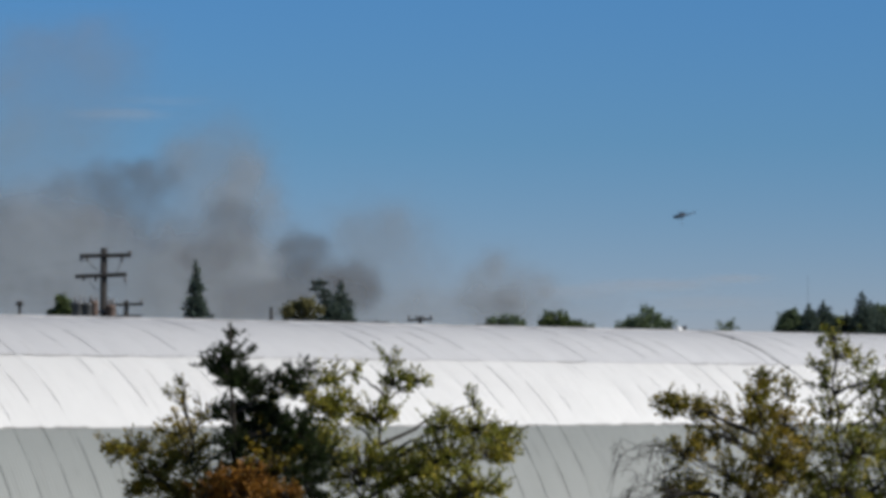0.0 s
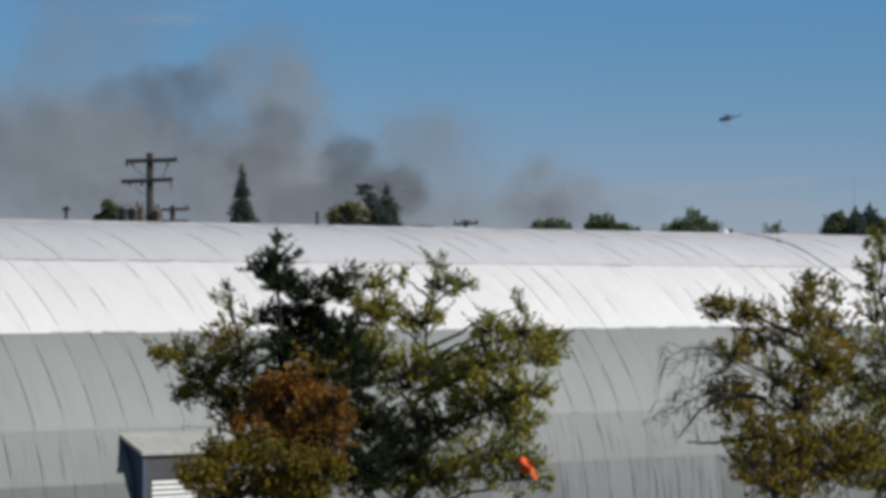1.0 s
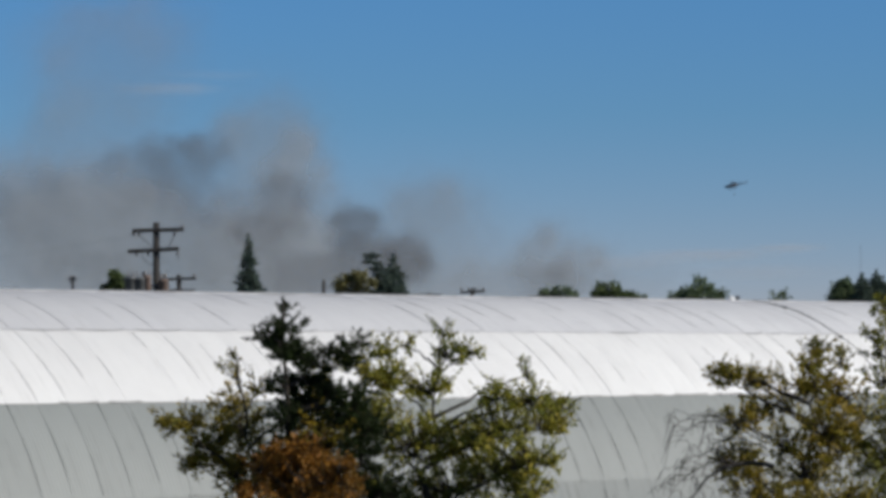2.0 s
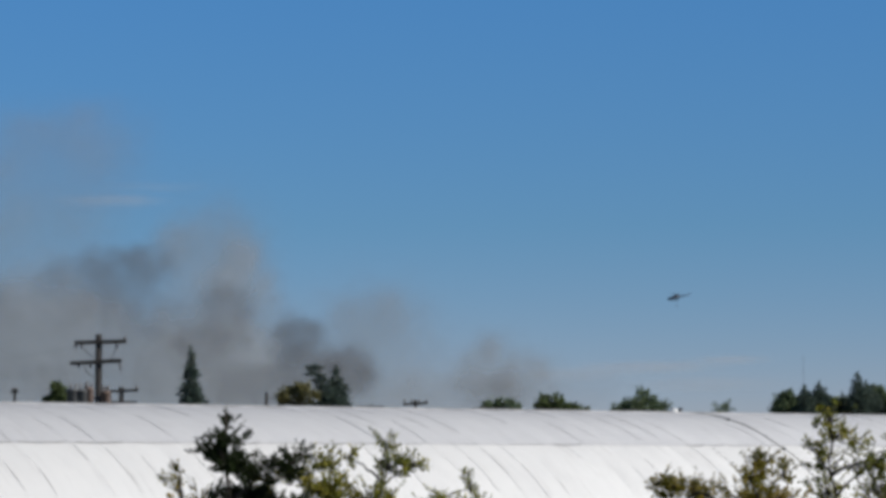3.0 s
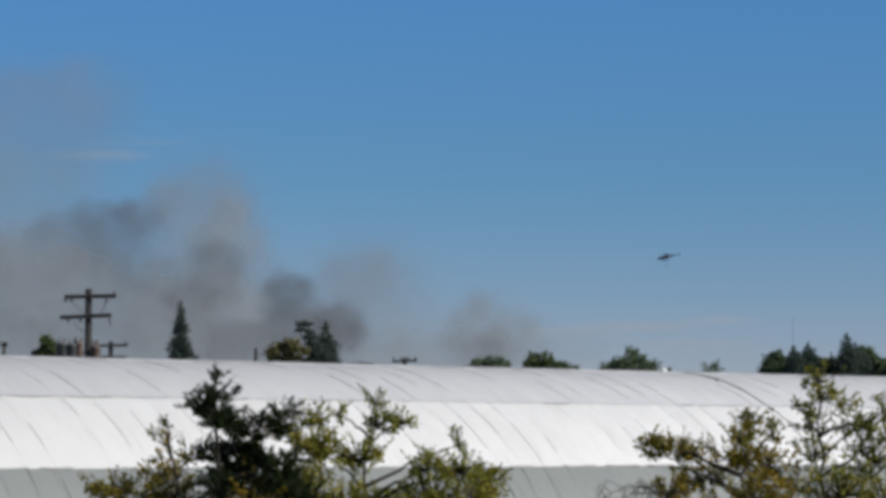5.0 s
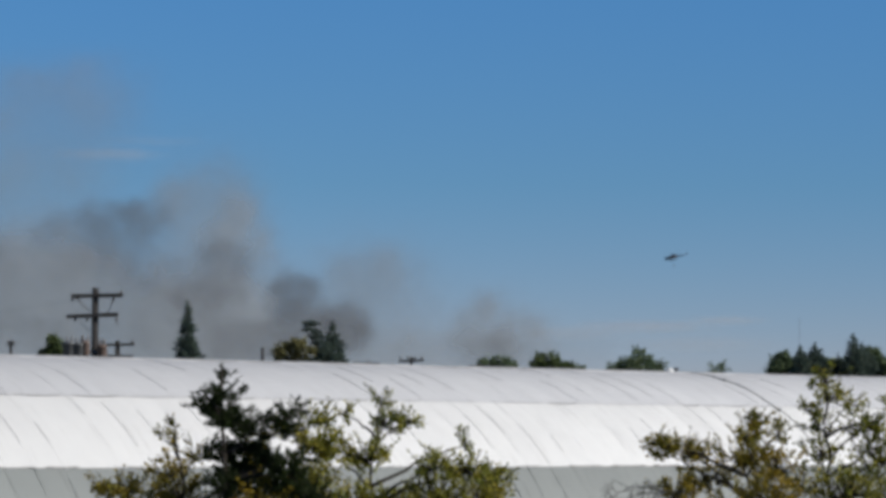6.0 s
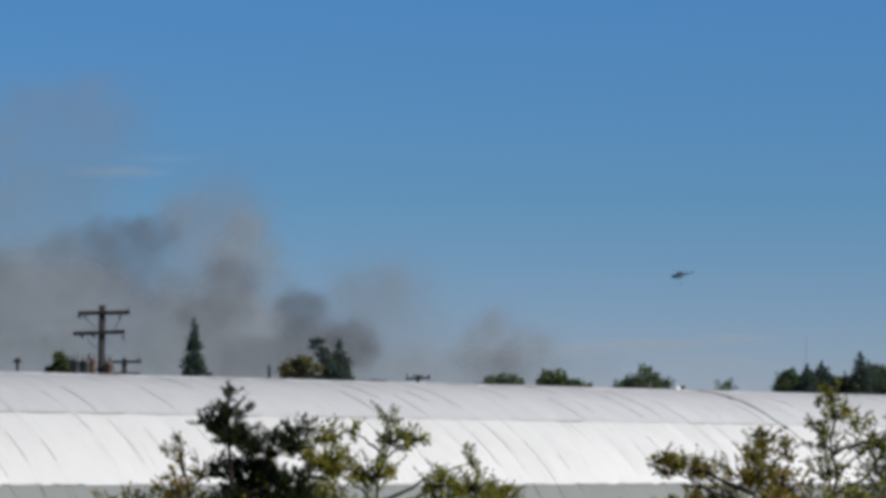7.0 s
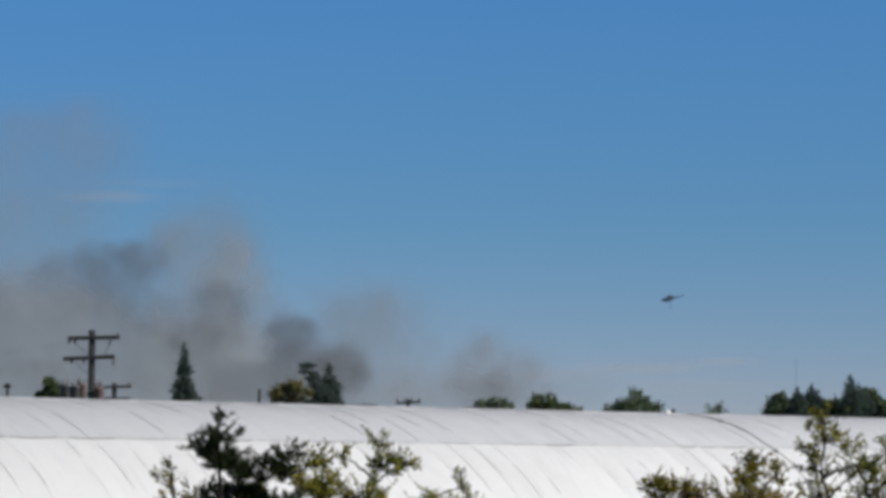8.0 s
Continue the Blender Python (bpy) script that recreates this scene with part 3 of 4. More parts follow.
def broadleaf(name, base, lobes, mat, label, seed, leaf=0.1, trunk_r=0.16, fork=1.6, twigs=34, per=9, group="", depth=1.0, lean=0.0, twig_len=1.0, shoots=0, tuft=0.0):
    """lobes: x, z, half width, half height, share of leaves. Limbs run from the trunk into each lobe, twigs fill it and leafy shoots stand out of it."""
    rng = random.Random(seed)
    ob = thing(name, pose(base[0], base[1], 0), label, "tree", group)
    trunk, crown = Build(), Build()
    top = Vector((lean, 0, fork))
    main = crooked(rng, (0, 0, -0.2), top, 4, 0.04)
    trunk.tube(main, [trunk_r * (1.25 - 0.4 * i / 4) for i in range(5)], 9)
    high = max(lobes, key=lambda l: l[1])
    spine = crooked(rng, top, (high[0] - base[0], 0, high[1]), 14, 0.035)
    trunk.tube(spine, [trunk_r * 0.75 * (1 - i / 14) ** 1.5 + 0.01 for i in range(15)], 8)
    part("trunk", trunk, BARK, ob, smooth=True)
    for lx, lz, rx, rz, share in lobes:
        ly = rng.uniform(-1, 1) * depth
        c = Vector((lx - base[0], ly, lz))
        near = min(spine, key=lambda p: (p - c).length + max(0, p.z - c.z + 0.25 * abs(c.x - p.x) + 0.2) * 3)
        limb = crooked(rng, near, c, 6, 0.035)
        wood = Build()
        r0 = min(trunk_r * 0.34, 0.012 + (c - near).length * 0.013)
        wood.tube(limb, [r0 * (1 - 0.8 * i / 6) for i in range(7)], 6)
        for _ in range(max(2, int(twigs * share))):
            d = rand_unit(rng)
            k = rng.random() ** 0.45 * 0.82
            root = c + Vector((d.x * rx * k, d.y * (rx + rz) * 0.5 * k, d.z * rz * k))
            way = (Vector((d.x, d.y, d.z * 0.7 + 0.45)) + rand_unit(rng) * 0.7).normalized()
            ln = rng.uniform(0.45, 1.1) * (2.0 * leaf + 0.3 * min(rx, rz)) * twig_len
            tip = root + way * ln
            stem = min(limb[2:], key=lambda p: (p - root).length)
            wood.tube([stem, stem.lerp(root, 0.5) + rand_unit(rng) * 0.05, root, tip], [0.013, 0.01, 0.008, 0.003], 4)
            for q in range(per):
                f = (q + rng.random()) / per
                p = root.lerp(tip, 1 - f ** 2.2 if tuft else f) + rand_unit(rng) * (tuft * rng.random() ** 0.6 if tuft else leaf * 0.7)
                ld = (way * 0.5 + rand_unit(rng) + Vector((0, 0, -0.15))).normalized()
                z = leaf * rng.uniform(0.65, 1.3)
                crown.leaf(p, ld, ld.cross(rand_unit(rng)).normalized(), z, z * rng.uniform(0.32, 0.44))
        for _ in range(int(shoots * share + rng.random()) if shoots else 0):
            d = rand_unit(rng)
            root = c + Vector((d.x * rx * 0.7, d.y * (rx + rz) * 0.4, abs(d.z) * rz * 0.7))
            way = (Vector((d.x * 0.8, d.y * 0.5, 0.75)) + rand_unit(rng) * 0.35).normalized()
            bend = rand_unit(rng) * leaf * 0.6
            ln = rng.uniform(0.15, 0.42) if leaf < 0.1 else rng.uniform(2.5, 6.0) * leaf
            tip = root + way * ln
            mid = root.lerp(tip, 0.5) + bend
            wood.tube([min(limb[2:], key=lambda p: (p - root).length), root, mid, tip], [0.012, 0.009, 0.006, 0.003], 4)
            for q in range(11):
                f = 0.15 + 0.85 * (q + rng.random()) / 11
                p = (root.lerp(mid, f * 2) if f < 0.5 else mid.lerp(tip, f * 2 - 1)) + rand_unit(rng) * leaf * 0.3
                ld = (way * 0.6 + rand_unit(rng)).normalized()
                z = leaf * rng.uniform(0.55, 1.05)
                crown.leaf(p, ld, ld.cross(rand_unit(rng)).normalized(), z, z * rng.uniform(0.3, 0.42))
        part("limb", wood, BARK, ob, smooth=True)
    cr = part("crown", crown, mat, ob, "leafy crown with gaps")
    tagged(cr, kind="stuff")
    return ob


def conifer(name, base, height, radius, mat, label, seed, blade=0.22, whorls=26, sparse=0.0, start=0.12, power=1.0, group="", droop=0.25):
    rng = random.Random(seed)
    ob = thing(name, pose(base[0], base[1], 0), label, "tree", group)
    trunk, crown = Build(), Build()
    trunk.tube([(0, 0, -0.2), (0.02, 0, height * 0.5), (0, 0, height)], [height * 0.017 + 0.03, height * 0.01 + 0.02, 0.012], 8)
    for w in range(whorls):
        k = w / (whorls - 1)
        z = height * (start + (0.985 - start) * k)
        reach = radius * (1 - k) ** power + 0.03 * radius
        arms = rng.choice((5, 6, 7)) if k < 0.9 else 4
        if rng.random() < sparse:
            arms = 2
        turn = rng.uniform(0, 6.3)
        for a in range(arms):
            ang = turn + 2 * math.pi * a / arms + rng.uniform(-0.25, 0.25)
            ln = reach * rng.uniform(0.5, 1.25)
            out = Vector((math.cos(ang), math.sin(ang), 0))
            n = 5
            pts = [Vector((0, 0, z)) + out * ln * i / n + Vector((0, 0, -droop * ln * (i / n) + 0.28 * droop * ln * (i / n) ** 3)) for i in range(n + 1)]
            trunk.tube(pts, [0.012 + 0.012 * ln * (1 - i / n) for i in range(n + 1)], 4)
            count = max(5, int(ln / blade * 12))
            for _ in range(count):
                f = rng.random() ** 0.7
                p = pts[0].lerp(pts[-1], f) + rand_unit(rng) * blade * 0.45
                d = (out * 0.8 + rand_unit(rng) * 0.9 + Vector((0, 0, 0.1))).normalized()
                s = blade * rng.uniform(0.6, 1.3)
                crown.leaf(p, d, d.cross(rand_unit(rng)).normalized(), s, s * 0.2)
    for _ in range(14):
        d = (rand_unit(rng) * 0.6 + Vector((0, 0, 1))).normalized()
        crown.leaf(Vector((0, 0, height - blade * rng.uniform(0, 2.2))), d, d.cross(rand_unit(rng)).normalized(), blade, blade * 0.2)
    part("trunk", trunk, BARK, ob, smooth=True)
    tagged(part("crown", crown, mat, ob, "dark needled crown"), kind="stuff")
    return ob


def fir(name, base, top, lobes, mat, label, seed, needle=0.07, sprays=64, per=34, reach=0.26, depth=0.5, group="", trunk_r=0.11, rise=0.4):
    """lobes: x, z, half width, half height, share of sprays. A bough leaves the trunk for each lobe and ends in spiky sprays of needles."""
    rng = random.Random(seed)
    ob = thing(name, pose(base[0], base[1], 0), label, "tree", group)
    trunk, crown = Build(), Build()
    lead = Vector((top[0] - base[0], 0, top[1]))
    stem = crooked(rng, (0, 0, -0.2), lead, 16, 0.008)
    trunk.tube(stem, [trunk_r * (1.1 - i / 16) + 0.008 for i in range(17)], 8)
    part("trunk", trunk, BARK, ob, smooth=True)
    for lx, lz, rx, rz, share in lobes:
        c = Vector((lx - base[0], rng.uniform(-1, 1) * depth, lz))
        near = min(stem, key=lambda p: (p - c).length + max(0, p.z - c.z + 0.1) * 3)
        bough = Build()
        arm = crooked(rng, near, c, 5, 0.06)
        bough.tube(arm, [0.022 * (1 - 0.13 * i) for i in range(6)], 5)
        for _ in range(max(4, int(sprays * share))):
            d = rand_unit(rng)
            k = rng.random() ** 0.5
            root = c + Vector((d.x * rx * k, d.y * (rx + rz) * 0.5 * k, d.z * rz * k))
            way = (Vector((d.x * 0.9, d.y * 0.6, rise + 0.3 * d.z)) + rand_unit(rng) * 0.45).normalized()
            tip = root + way * reach * rng.uniform(0.5, 1.25)
            bough.tube([min(arm[2:], key=lambda p: (p - root).length), root, tip], [0.009, 0.007, 0.003], 4)
            for q in range(per):
                f = (q + rng.random()) / per
                nd = (way * 0.6 + rand_unit(rng)).normalized()
                z = needle * rng.uniform(0.7, 1.2) * (1.1 - 0.4 * f)
                crown.leaf(root.lerp(tip, f) + rand_unit(rng) * needle * 0.3, nd, nd.cross(rand_unit(rng)).normalized(), z, z * 0.24)
        part("bough", bough, TWIG_DARK, ob, smooth=True)
    tagged(part("crown", crown, mat, ob, "dark needled crown"), kind="stuff")
    return ob


def bush_tree(base, top, half, mat, label, seed, leaf=0.3, count=12, low=0.35, group="", name="tree", flat=1.0):
    """A far round tree: lobes heaped into an uneven dome."""
    rng = random.Random(seed)
    lobes = []
    for i in range(count):
        u = -1 + 2 * (i + 0.5) / count
        r = half * rng.uniform(0.22, 0.36)
        edge = math.sqrt(max(0.05, 1 - abs(u) ** (2 * flat)))
        z = top * (low + (1 - low) * edge * rng.uniform(0.75, 1.0)) - r
        lobes.append((base[0] + u * (half - r * 0.6), z, r, r * rng.uniform(0.8, 1.1), 1.0))
        lobes.append((base[0] + u * (half - r), z - r * 1.3, r * 1.1, r * 1.2, 1.0))
    return broadleaf(name, base, lobes, mat, label, seed, leaf, 0.2, top * 0.3, 34, 12, group, half * 0.5)


def build_near_trees():
    # dark fir in the middle of the near clump
    fir("fir_tree", (-2.343, 60.4), (-2.55, 8.0), [(-2.56, 7.78, 0.03, 0.15, 0.16), (-2.53, 7.55, 0.16, 0.1, 0.26), (-2.25, 7.58, 0.1, 0.05, 0.05), (-2.7, 7.46, 0.17, 0.09, 0.22), (-2.59, 7.23, 0.33, 0.15, 0.75), (-2.9, 7.36, 0.12, 0.06, 0.08), (-2.34, 7.06, 0.33, 0.17, 0.75), (-2.05, 6.91, 0.27, 0.16, 0.5), (-1.78, 7.1, 0.12, 0.13, 0.18), (-1.41, 7.09, 0.18, 0.22, 0.5), (-1.26, 7.29, 0.09, 0.16, 0.14), (-1.55, 6.89, 0.24, 0.11, 0.3), (-2.19, 6.62, 0.37, 0.2, 0.8), (-2.59, 6.47, 0.24, 0.13, 0.35), (-1.8, 6.37, 0.32, 0.2, 0.6), (-2.23, 6.16, 0.41, 0.25, 1.2), (-2.73, 6.65, 0.13, 0.09, 0.14), (-2.49, 5.88, 0.33, 0.24, 0.8), (-1.8, 5.9, 0.37, 0.24, 0.9), (-2.19, 5.49, 0.47, 0.27, 1.2), (-1.41, 5.98, 0.27, 0.17, 0.4), (-1.29, 6.45, 0.24, 0.13, 0.3)] + [(-2.39, 5.0, 0.39, 0.33, 1.2), (-2.194, 4.413, 0.49, 0.39, 1.5), (-2.193, 3.728, 0.59, 0.49, 2), (-1.264, 5.343, 0.39, 0.33, 1.1), (-1.35, 6.2, 0.3, 0.2, 0.7), (-1.05, 5.75, 0.36, 0.24, 0.9), (-0.921, 4.707, 0.49, 0.43, 1.8), (-1.116, 3.924, 0.59, 0.49, 2.2), (-0.333, 4.022, 0.49, 0.49, 1.4)],
        NEEDLE, "dark green fir among yellowing broadleaf trees", 5)
    # right half of the near clump
    broadleaf("tree", (-0.392, 62.0), [(0.221, 7.481, 0.08, 0.2, 0.2), (0.684, 7.078, 0.22, 0.1, 0.4), (0.312, 7.058, 0.22, 0.16, 0.4), (-0.422, 7.239, 0.07, 0.16, 0.18), (-0.895, 7.078, 0.26, 0.18, 0.5), (-1.348, 6.857, 0.24, 0.18, 0.4), (-0.795, 6.606, 0.4, 0.28, 1.5), (0.01, 6.455, 0.4, 0.3, 1.0), (1.116, 6.304, 0.3, 0.2, 0.6), (1.75, 6.676, 0.06, 0.22, 0.2), (1.669, 6.234, 0.4, 0.18, 0.8), (2.273, 6.003, 0.34, 0.24, 0.8), (2.021, 5.751, 0.44, 0.3, 1.0), (1.166, 5.751, 0.6, 0.4, 1.4), (0.563, 5.45, 0.6, 0.5, 2.21)] + [(-0.241, 5.45, 0.7, 0.55, 1.96), (-1.046, 5.9, 0.6, 0.5, 1.9), (1.77, 5.198, 0.5, 0.4, 1.47), (1.166, 4.947, 0.7, 0.5, 2.2), (0.362, 4.646, 0.8, 0.5, 1.9), (1.769, 4.545, 0.4, 0.35, 1.0), (-0.442, 4.345, 0.8, 0.5, 1.5), (-1.247, 4.746, 0.6, 0.7, 1.2), (1.166, 4.043, 0.8, 0.5, 2.0), (1.769, 3.742, 0.5, 0.45, 1.2), (0.161, 3.642, 0.91, 0.5, 2.2), (-0.945, 3.541, 0.8, 0.6, 1.5)],
        OLIVE_LEAF, "broad tree with olive and yellowing leaves in early autumn", 11, 0.066, 0.17, 2.0, 30, 24, "", 1.5, twig_len=1.15, shoots=18, tuft=0.095)
    # left half, with long bare-tipped branches
    broadleaf("tree", (-3.108, 61.3), [(-3.371, 7.008, 0.04, 0.14, 0.08), (-3.7, 6.859, 0.14, 0.06, 0.1), (-3.45, 6.72, 0.16, 0.06, 0.14), (-3.5, 6.45, 0.12, 0.05, 0.08), (-3.073, 6.441, 0.2, 0.18, 0.3), (-3.57, 6.143, 0.3, 0.18, 0.6), (-4.315, 5.865, 0.44, 0.18, 1.12), (-3.917, 5.467, 0.4, 0.24, 1.25), (-4.165, 5.149, 0.28, 0.14, 0.75), (-3.42, 5.765, 0.5, 0.4, 1.62), (-3.022, 5.169, 0.6, 0.5, 2.0), (-3.519, 4.921, 0.3, 0.3, 1.0), (-1.929, 6.362, 0.4, 0.4, 1.0), (-1.829, 5.467, 0.6, 0.6, 1.88), (-2.226, 4.772, 0.6, 0.6, 2.0)],
        AUTUMN_LEAF, "broad tree with thin olive leaves and reaching branches", 12, 0.066, 0.13, 2.0, 28, 23, "", 1.2, twig_len=1.1, shoots=15, tuft=0.095)
    # russet and gold shrubs in front
    broadleaf("shrub", (-2.145, 59.0), [(-2.2, 5.48, 0.26, 0.14, 0.5), (-2.62, 5.4, 0.2, 0.1, 0.3), (-2.45, 5.22, 0.32, 0.16, 0.7), (-1.95, 5.22, 0.34, 0.18, 0.8), (-2.9, 5.12, 0.2, 0.12, 0.35), (-1.5, 5.12, 0.24, 0.12, 0.4), (-2.65, 4.95, 0.34, 0.2, 0.8), (-1.7, 4.92, 0.42, 0.2, 1.0), (-1.28, 4.85, 0.2, 0.12, 0.35), (-2.2, 4.8, 0.6, 0.26, 1.6), (-3.05, 4.68, 0.22, 0.2, 0.5), (-1.5, 4.6, 0.4, 0.24, 0.9), (-2.7, 4.5, 0.45, 0.25, 1.0), (-1.76, 4.282, 0.57, 0.38, 1.6)],
        RUSSET_LEAF, "russet brown autumn shrub before the green trees", 13, 0.066, 0.1, 1.2, 34, 22, "", 0.7, twig_len=1.2, shoots=13, tuft=0.095)
    broadleaf("shrub", (-2.904, 57.5), [(-3.3, 4.258, 0.34, 0.22, 1.2), (-3.673, 3.96, 0.37, 0.22, 1.3), (-2.834, 4.211, 0.47, 0.28, 1.8), (-2.228, 4.072, 0.47, 0.28, 1.6), (-1.622, 4.025, 0.34, 0.22, 1.1), (-3.206, 3.606, 0.84, 0.37, 2.4), (-2.088, 3.559, 0.75, 0.37, 2.4)],
        GOLD_LEAF, "golden yellow shrub at the foot of the trees", 14, 0.066, 0.1, 1.0, 34, 22, "", 0.7, twig_len=1.2, shoots=13, tuft=0.095)
    # clump on the other side
    broadleaf("tree", (6.449, 62.0), [(6.88, 7.078, 0.2, 0.16, 0.6), (6.558, 6.857, 0.26, 0.12, 0.45), (7.182, 6.907, 0.12, 0.18, 0.35), (5.542, 6.706, 0.3, 0.08, 0.6), (5.14, 6.757, 0.14, 0.07, 0.35), (5.35, 6.55, 0.16, 0.07, 0.3), (5.944, 6.505, 0.4, 0.2, 0.8), (6.698, 6.455, 0.54, 0.3, 1.2), (6.195, 6.103, 0.44, 0.26, 0.8), (5.39, 5.852, 0.36, 0.28, 0.9), (7.201, 6.254, 0.5, 0.4, 1.2), (6.999, 5.651, 0.6, 0.46, 2.24), (6.194, 5.45, 0.3, 0.3, 0.8), (5.59, 5.048, 0.44, 0.4, 1.76)] + [(7.501, 5.349, 0.6, 0.42, 1.3), (6.595, 4.947, 0.6, 0.4, 1.3), (5.891, 4.545, 0.55, 0.35, 1.3), (7.097, 4.445, 0.8, 0.4, 1.7), (5.589, 4.043, 0.4, 0.3, 0.8), (6.493, 3.842, 0.91, 0.4, 1.9), (7.599, 3.842, 0.91, 0.5, 2.1)],
        AUTUMN_LEAF, "tree with olive and golden leaves and a dark forked trunk", 21, 0.066, 0.2, 2.0, 28, 24, "", 1.3, twig_len=1.2, shoots=13, tuft=0.095)
    broadleaf("tree", (8.751, 63.5), [(8.305, 7.884, 0.25, 0.21, 0.5), (8.511, 7.626, 0.35, 0.19, 0.6), (8.119, 7.369, 0.19, 0.14, 0.35), (8.82, 7.472, 0.25, 0.16, 0.4), (8.304, 7.06, 0.27, 0.23, 0.6), (9.025, 7.06, 0.5, 0.2, 1.3), (9.695, 7.42, 0.31, 0.21, 0.8), (9.849, 6.957, 0.45, 0.28, 1.4), (8.406, 6.545, 0.36, 0.36, 0.8), (9.333, 6.442, 0.6, 0.4, 1.8), (10.157, 6.751, 0.52, 0.41, 1.5), (8.61, 5.824, 0.62, 0.52, 2.2), (9.64, 5.618, 0.82, 0.62, 3.4), (7.992, 5.927, 0.35, 0.41, 0.8), (10.464, 5.927, 0.72, 0.62, 3.0)] + [(8.3, 5.103, 0.62, 0.52, 2.6), (9.123, 4.692, 0.82, 0.62, 4.2), (8.092, 4.28, 0.62, 0.62, 2.4), (9.326, 3.766, 0.93, 0.72, 2.6), (8.399, 3.457, 0.82, 0.62, 2.4), (10.255, 4.692, 0.82, 0.82, 2.4)],
        OLIVE_LEAF, "tall open tree with thin olive leaves and slender stems", 22, 0.066, 0.12, 2.2, 21, 22, "", 1.2, twig_len=1.1, shoots=11, tuft=0.095)
    # gold brush low in front of it
    broadleaf("shrub", (6.174, 58.5), [(5.843, 4.494, 0.28, 0.23, 0.4), (6.317, 4.305, 0.47, 0.28, 0.7), (5.557, 4.021, 0.47, 0.32, 0.6), (6.79, 4.021, 0.57, 0.34, 0.9), (6.031, 3.736, 0.66, 0.28, 0.9), (7.36, 4.21, 0.47, 0.38, 0.7)],
        GOLD_LEAF, "olive and golden shrub below the dark forked tree", 23, 0.066, 0.1, 1.0, 34, 22, "", 0.7, twig_len=1.2, shoots=13, tuft=0.095)


def build_bare_branches():
    """Leafless limbs that reach out of the forked tree."""
    rng = random.Random(31)
    ob = thing("bare_tree", pose(6.098, 61.0, 0), "leafless grey drooping branches beside the leafy tree", "tree")
    b = Build()
    b.tube(crooked(rng, (0, 0, -0.2), (0.05, 0, 4.783), 5, 0.03), [0.12, 0.105, 0.1, 0.09, 0.07, 0.04], 8)
    part("trunk", b, BARK, ob, smooth=True)
    base = 6.098
    arms = (((6.0, 5.62), (5.2, 5.93), (4.56, 6.27), (4.16, 5.69), 0.02, 1), ((5.9, 5.5), (5.1, 6.0), (4.61, 6.1), (4.27, 5.45), 0.014, 1),
            ((6.0, 5.1), (5.4, 5.3), (4.85, 5.12), (4.47, 4.42), 0.05, 1), ((5.3, 5.22), (4.8, 5.2), (4.45, 5.08), (4.14, 4.6), 0.015, 1),
            ((5.9, 5.4), (5.2, 5.85), (4.8, 5.5), (4.5, 4.95), 0.014, 1), ((5.9, 5.3), (5.2, 5.5), (4.75, 5.45), (4.3, 5.0), 0.012, 1),
            ((6.05, 4.5), (5.6, 4.36), (5.3, 4.34), (4.64, 4.33), 0.055, 0))
    for p0, p1, p2, p3, r, fine in arms:
        limb = Build()
        yy = rng.uniform(-0.5, 0.5)
        n = 14
        pts = []
        for i in range(n + 1):
            k = i / n
            w = ((1 - k) ** 3, 3 * k * (1 - k) ** 2, 3 * k * k * (1 - k), k ** 3)
            x, z = (sum(q * p[a] for q, p in zip(w, (p0, p1, p2, p3))) for a in (0, 1))
            pts.append(Vector((x - base, yy * k, z)) + rand_unit(rng) * 0.018)
        limb.tube(pts, [r * (1 - 0.78 * i / n) for i in range(n + 1)], 6)
        for i in range(4, n) if fine else ():
            for _ in range(1 + i % 2):
                side = rng.choice((-1, -1, 1))
                w = Vector((side * rng.uniform(0.08, 0.3), rng.uniform(-0.2, 0.2), rng.uniform(-0.12, 0.16)))
                fall = rng.uniform(0.12, 0.42)
                a, c = pts[i] + w, pts[i] + w * 1.5 + Vector((0, 0, -fall))
                limb.tube([pts[i], a + Vector((0, 0, 0.03)), a.lerp(c, 0.5), c], [0.006, 0.005, 0.004, 0.003], 4)
                g = Vector((rng.uniform(-0.14, 0.05), rng.uniform(-0.1, 0.1), -rng.uniform(0.08, 0.22)))
                limb.tube([a, a + g], [0.005, 0.003], 4)
        part("limb", limb, TWIG_GREY, ob, smooth=True)


def build_red_flag():
    x, y, z = (1.7, 57, 4.143)
    ob = thing("warning_flag", pose(x, y, 0), "orange-red cloth flag on a thin post by the trees", "flag")
    part("post", Build().tube([(-0.13, 0.05, -0.1), (-0.13, 0.05, z + 0.17)], [0.016, 0.012], 8), STEEL_GREY, ob, "thin grey post")
    b = Build()
    n, m = 9, 8
    for s in (0, 0.012):
        for i in range(n):
            for j in range(m):
                u, v = i / (n - 1), j / (m - 1)
                b.v.append((-0.12 + 0.26 * u + 0.05 * math.sin(6 * v), s + 0.05 * math.sin(7 * u + 4 * v), z + 0.17 - 0.13 * u - (0.24 + 0.05 * math.sin(8 * u)) * (1 - v) + 0.02 * math.sin(9 * u + 5 * v)))
    for i in range(n - 1):
        for j in range(m - 1):
            a = i * m + j
            b.f += [(a, a + 1, a + m + 1, a + m), (n * m + a, n * m + a + m, n * m + a + m + 1, n * m + a + 1)]
    part("cloth", b, RED_CLOTH, ob, smooth=True)


build_near_trees()
build_bare_branches()
build_red_flag()


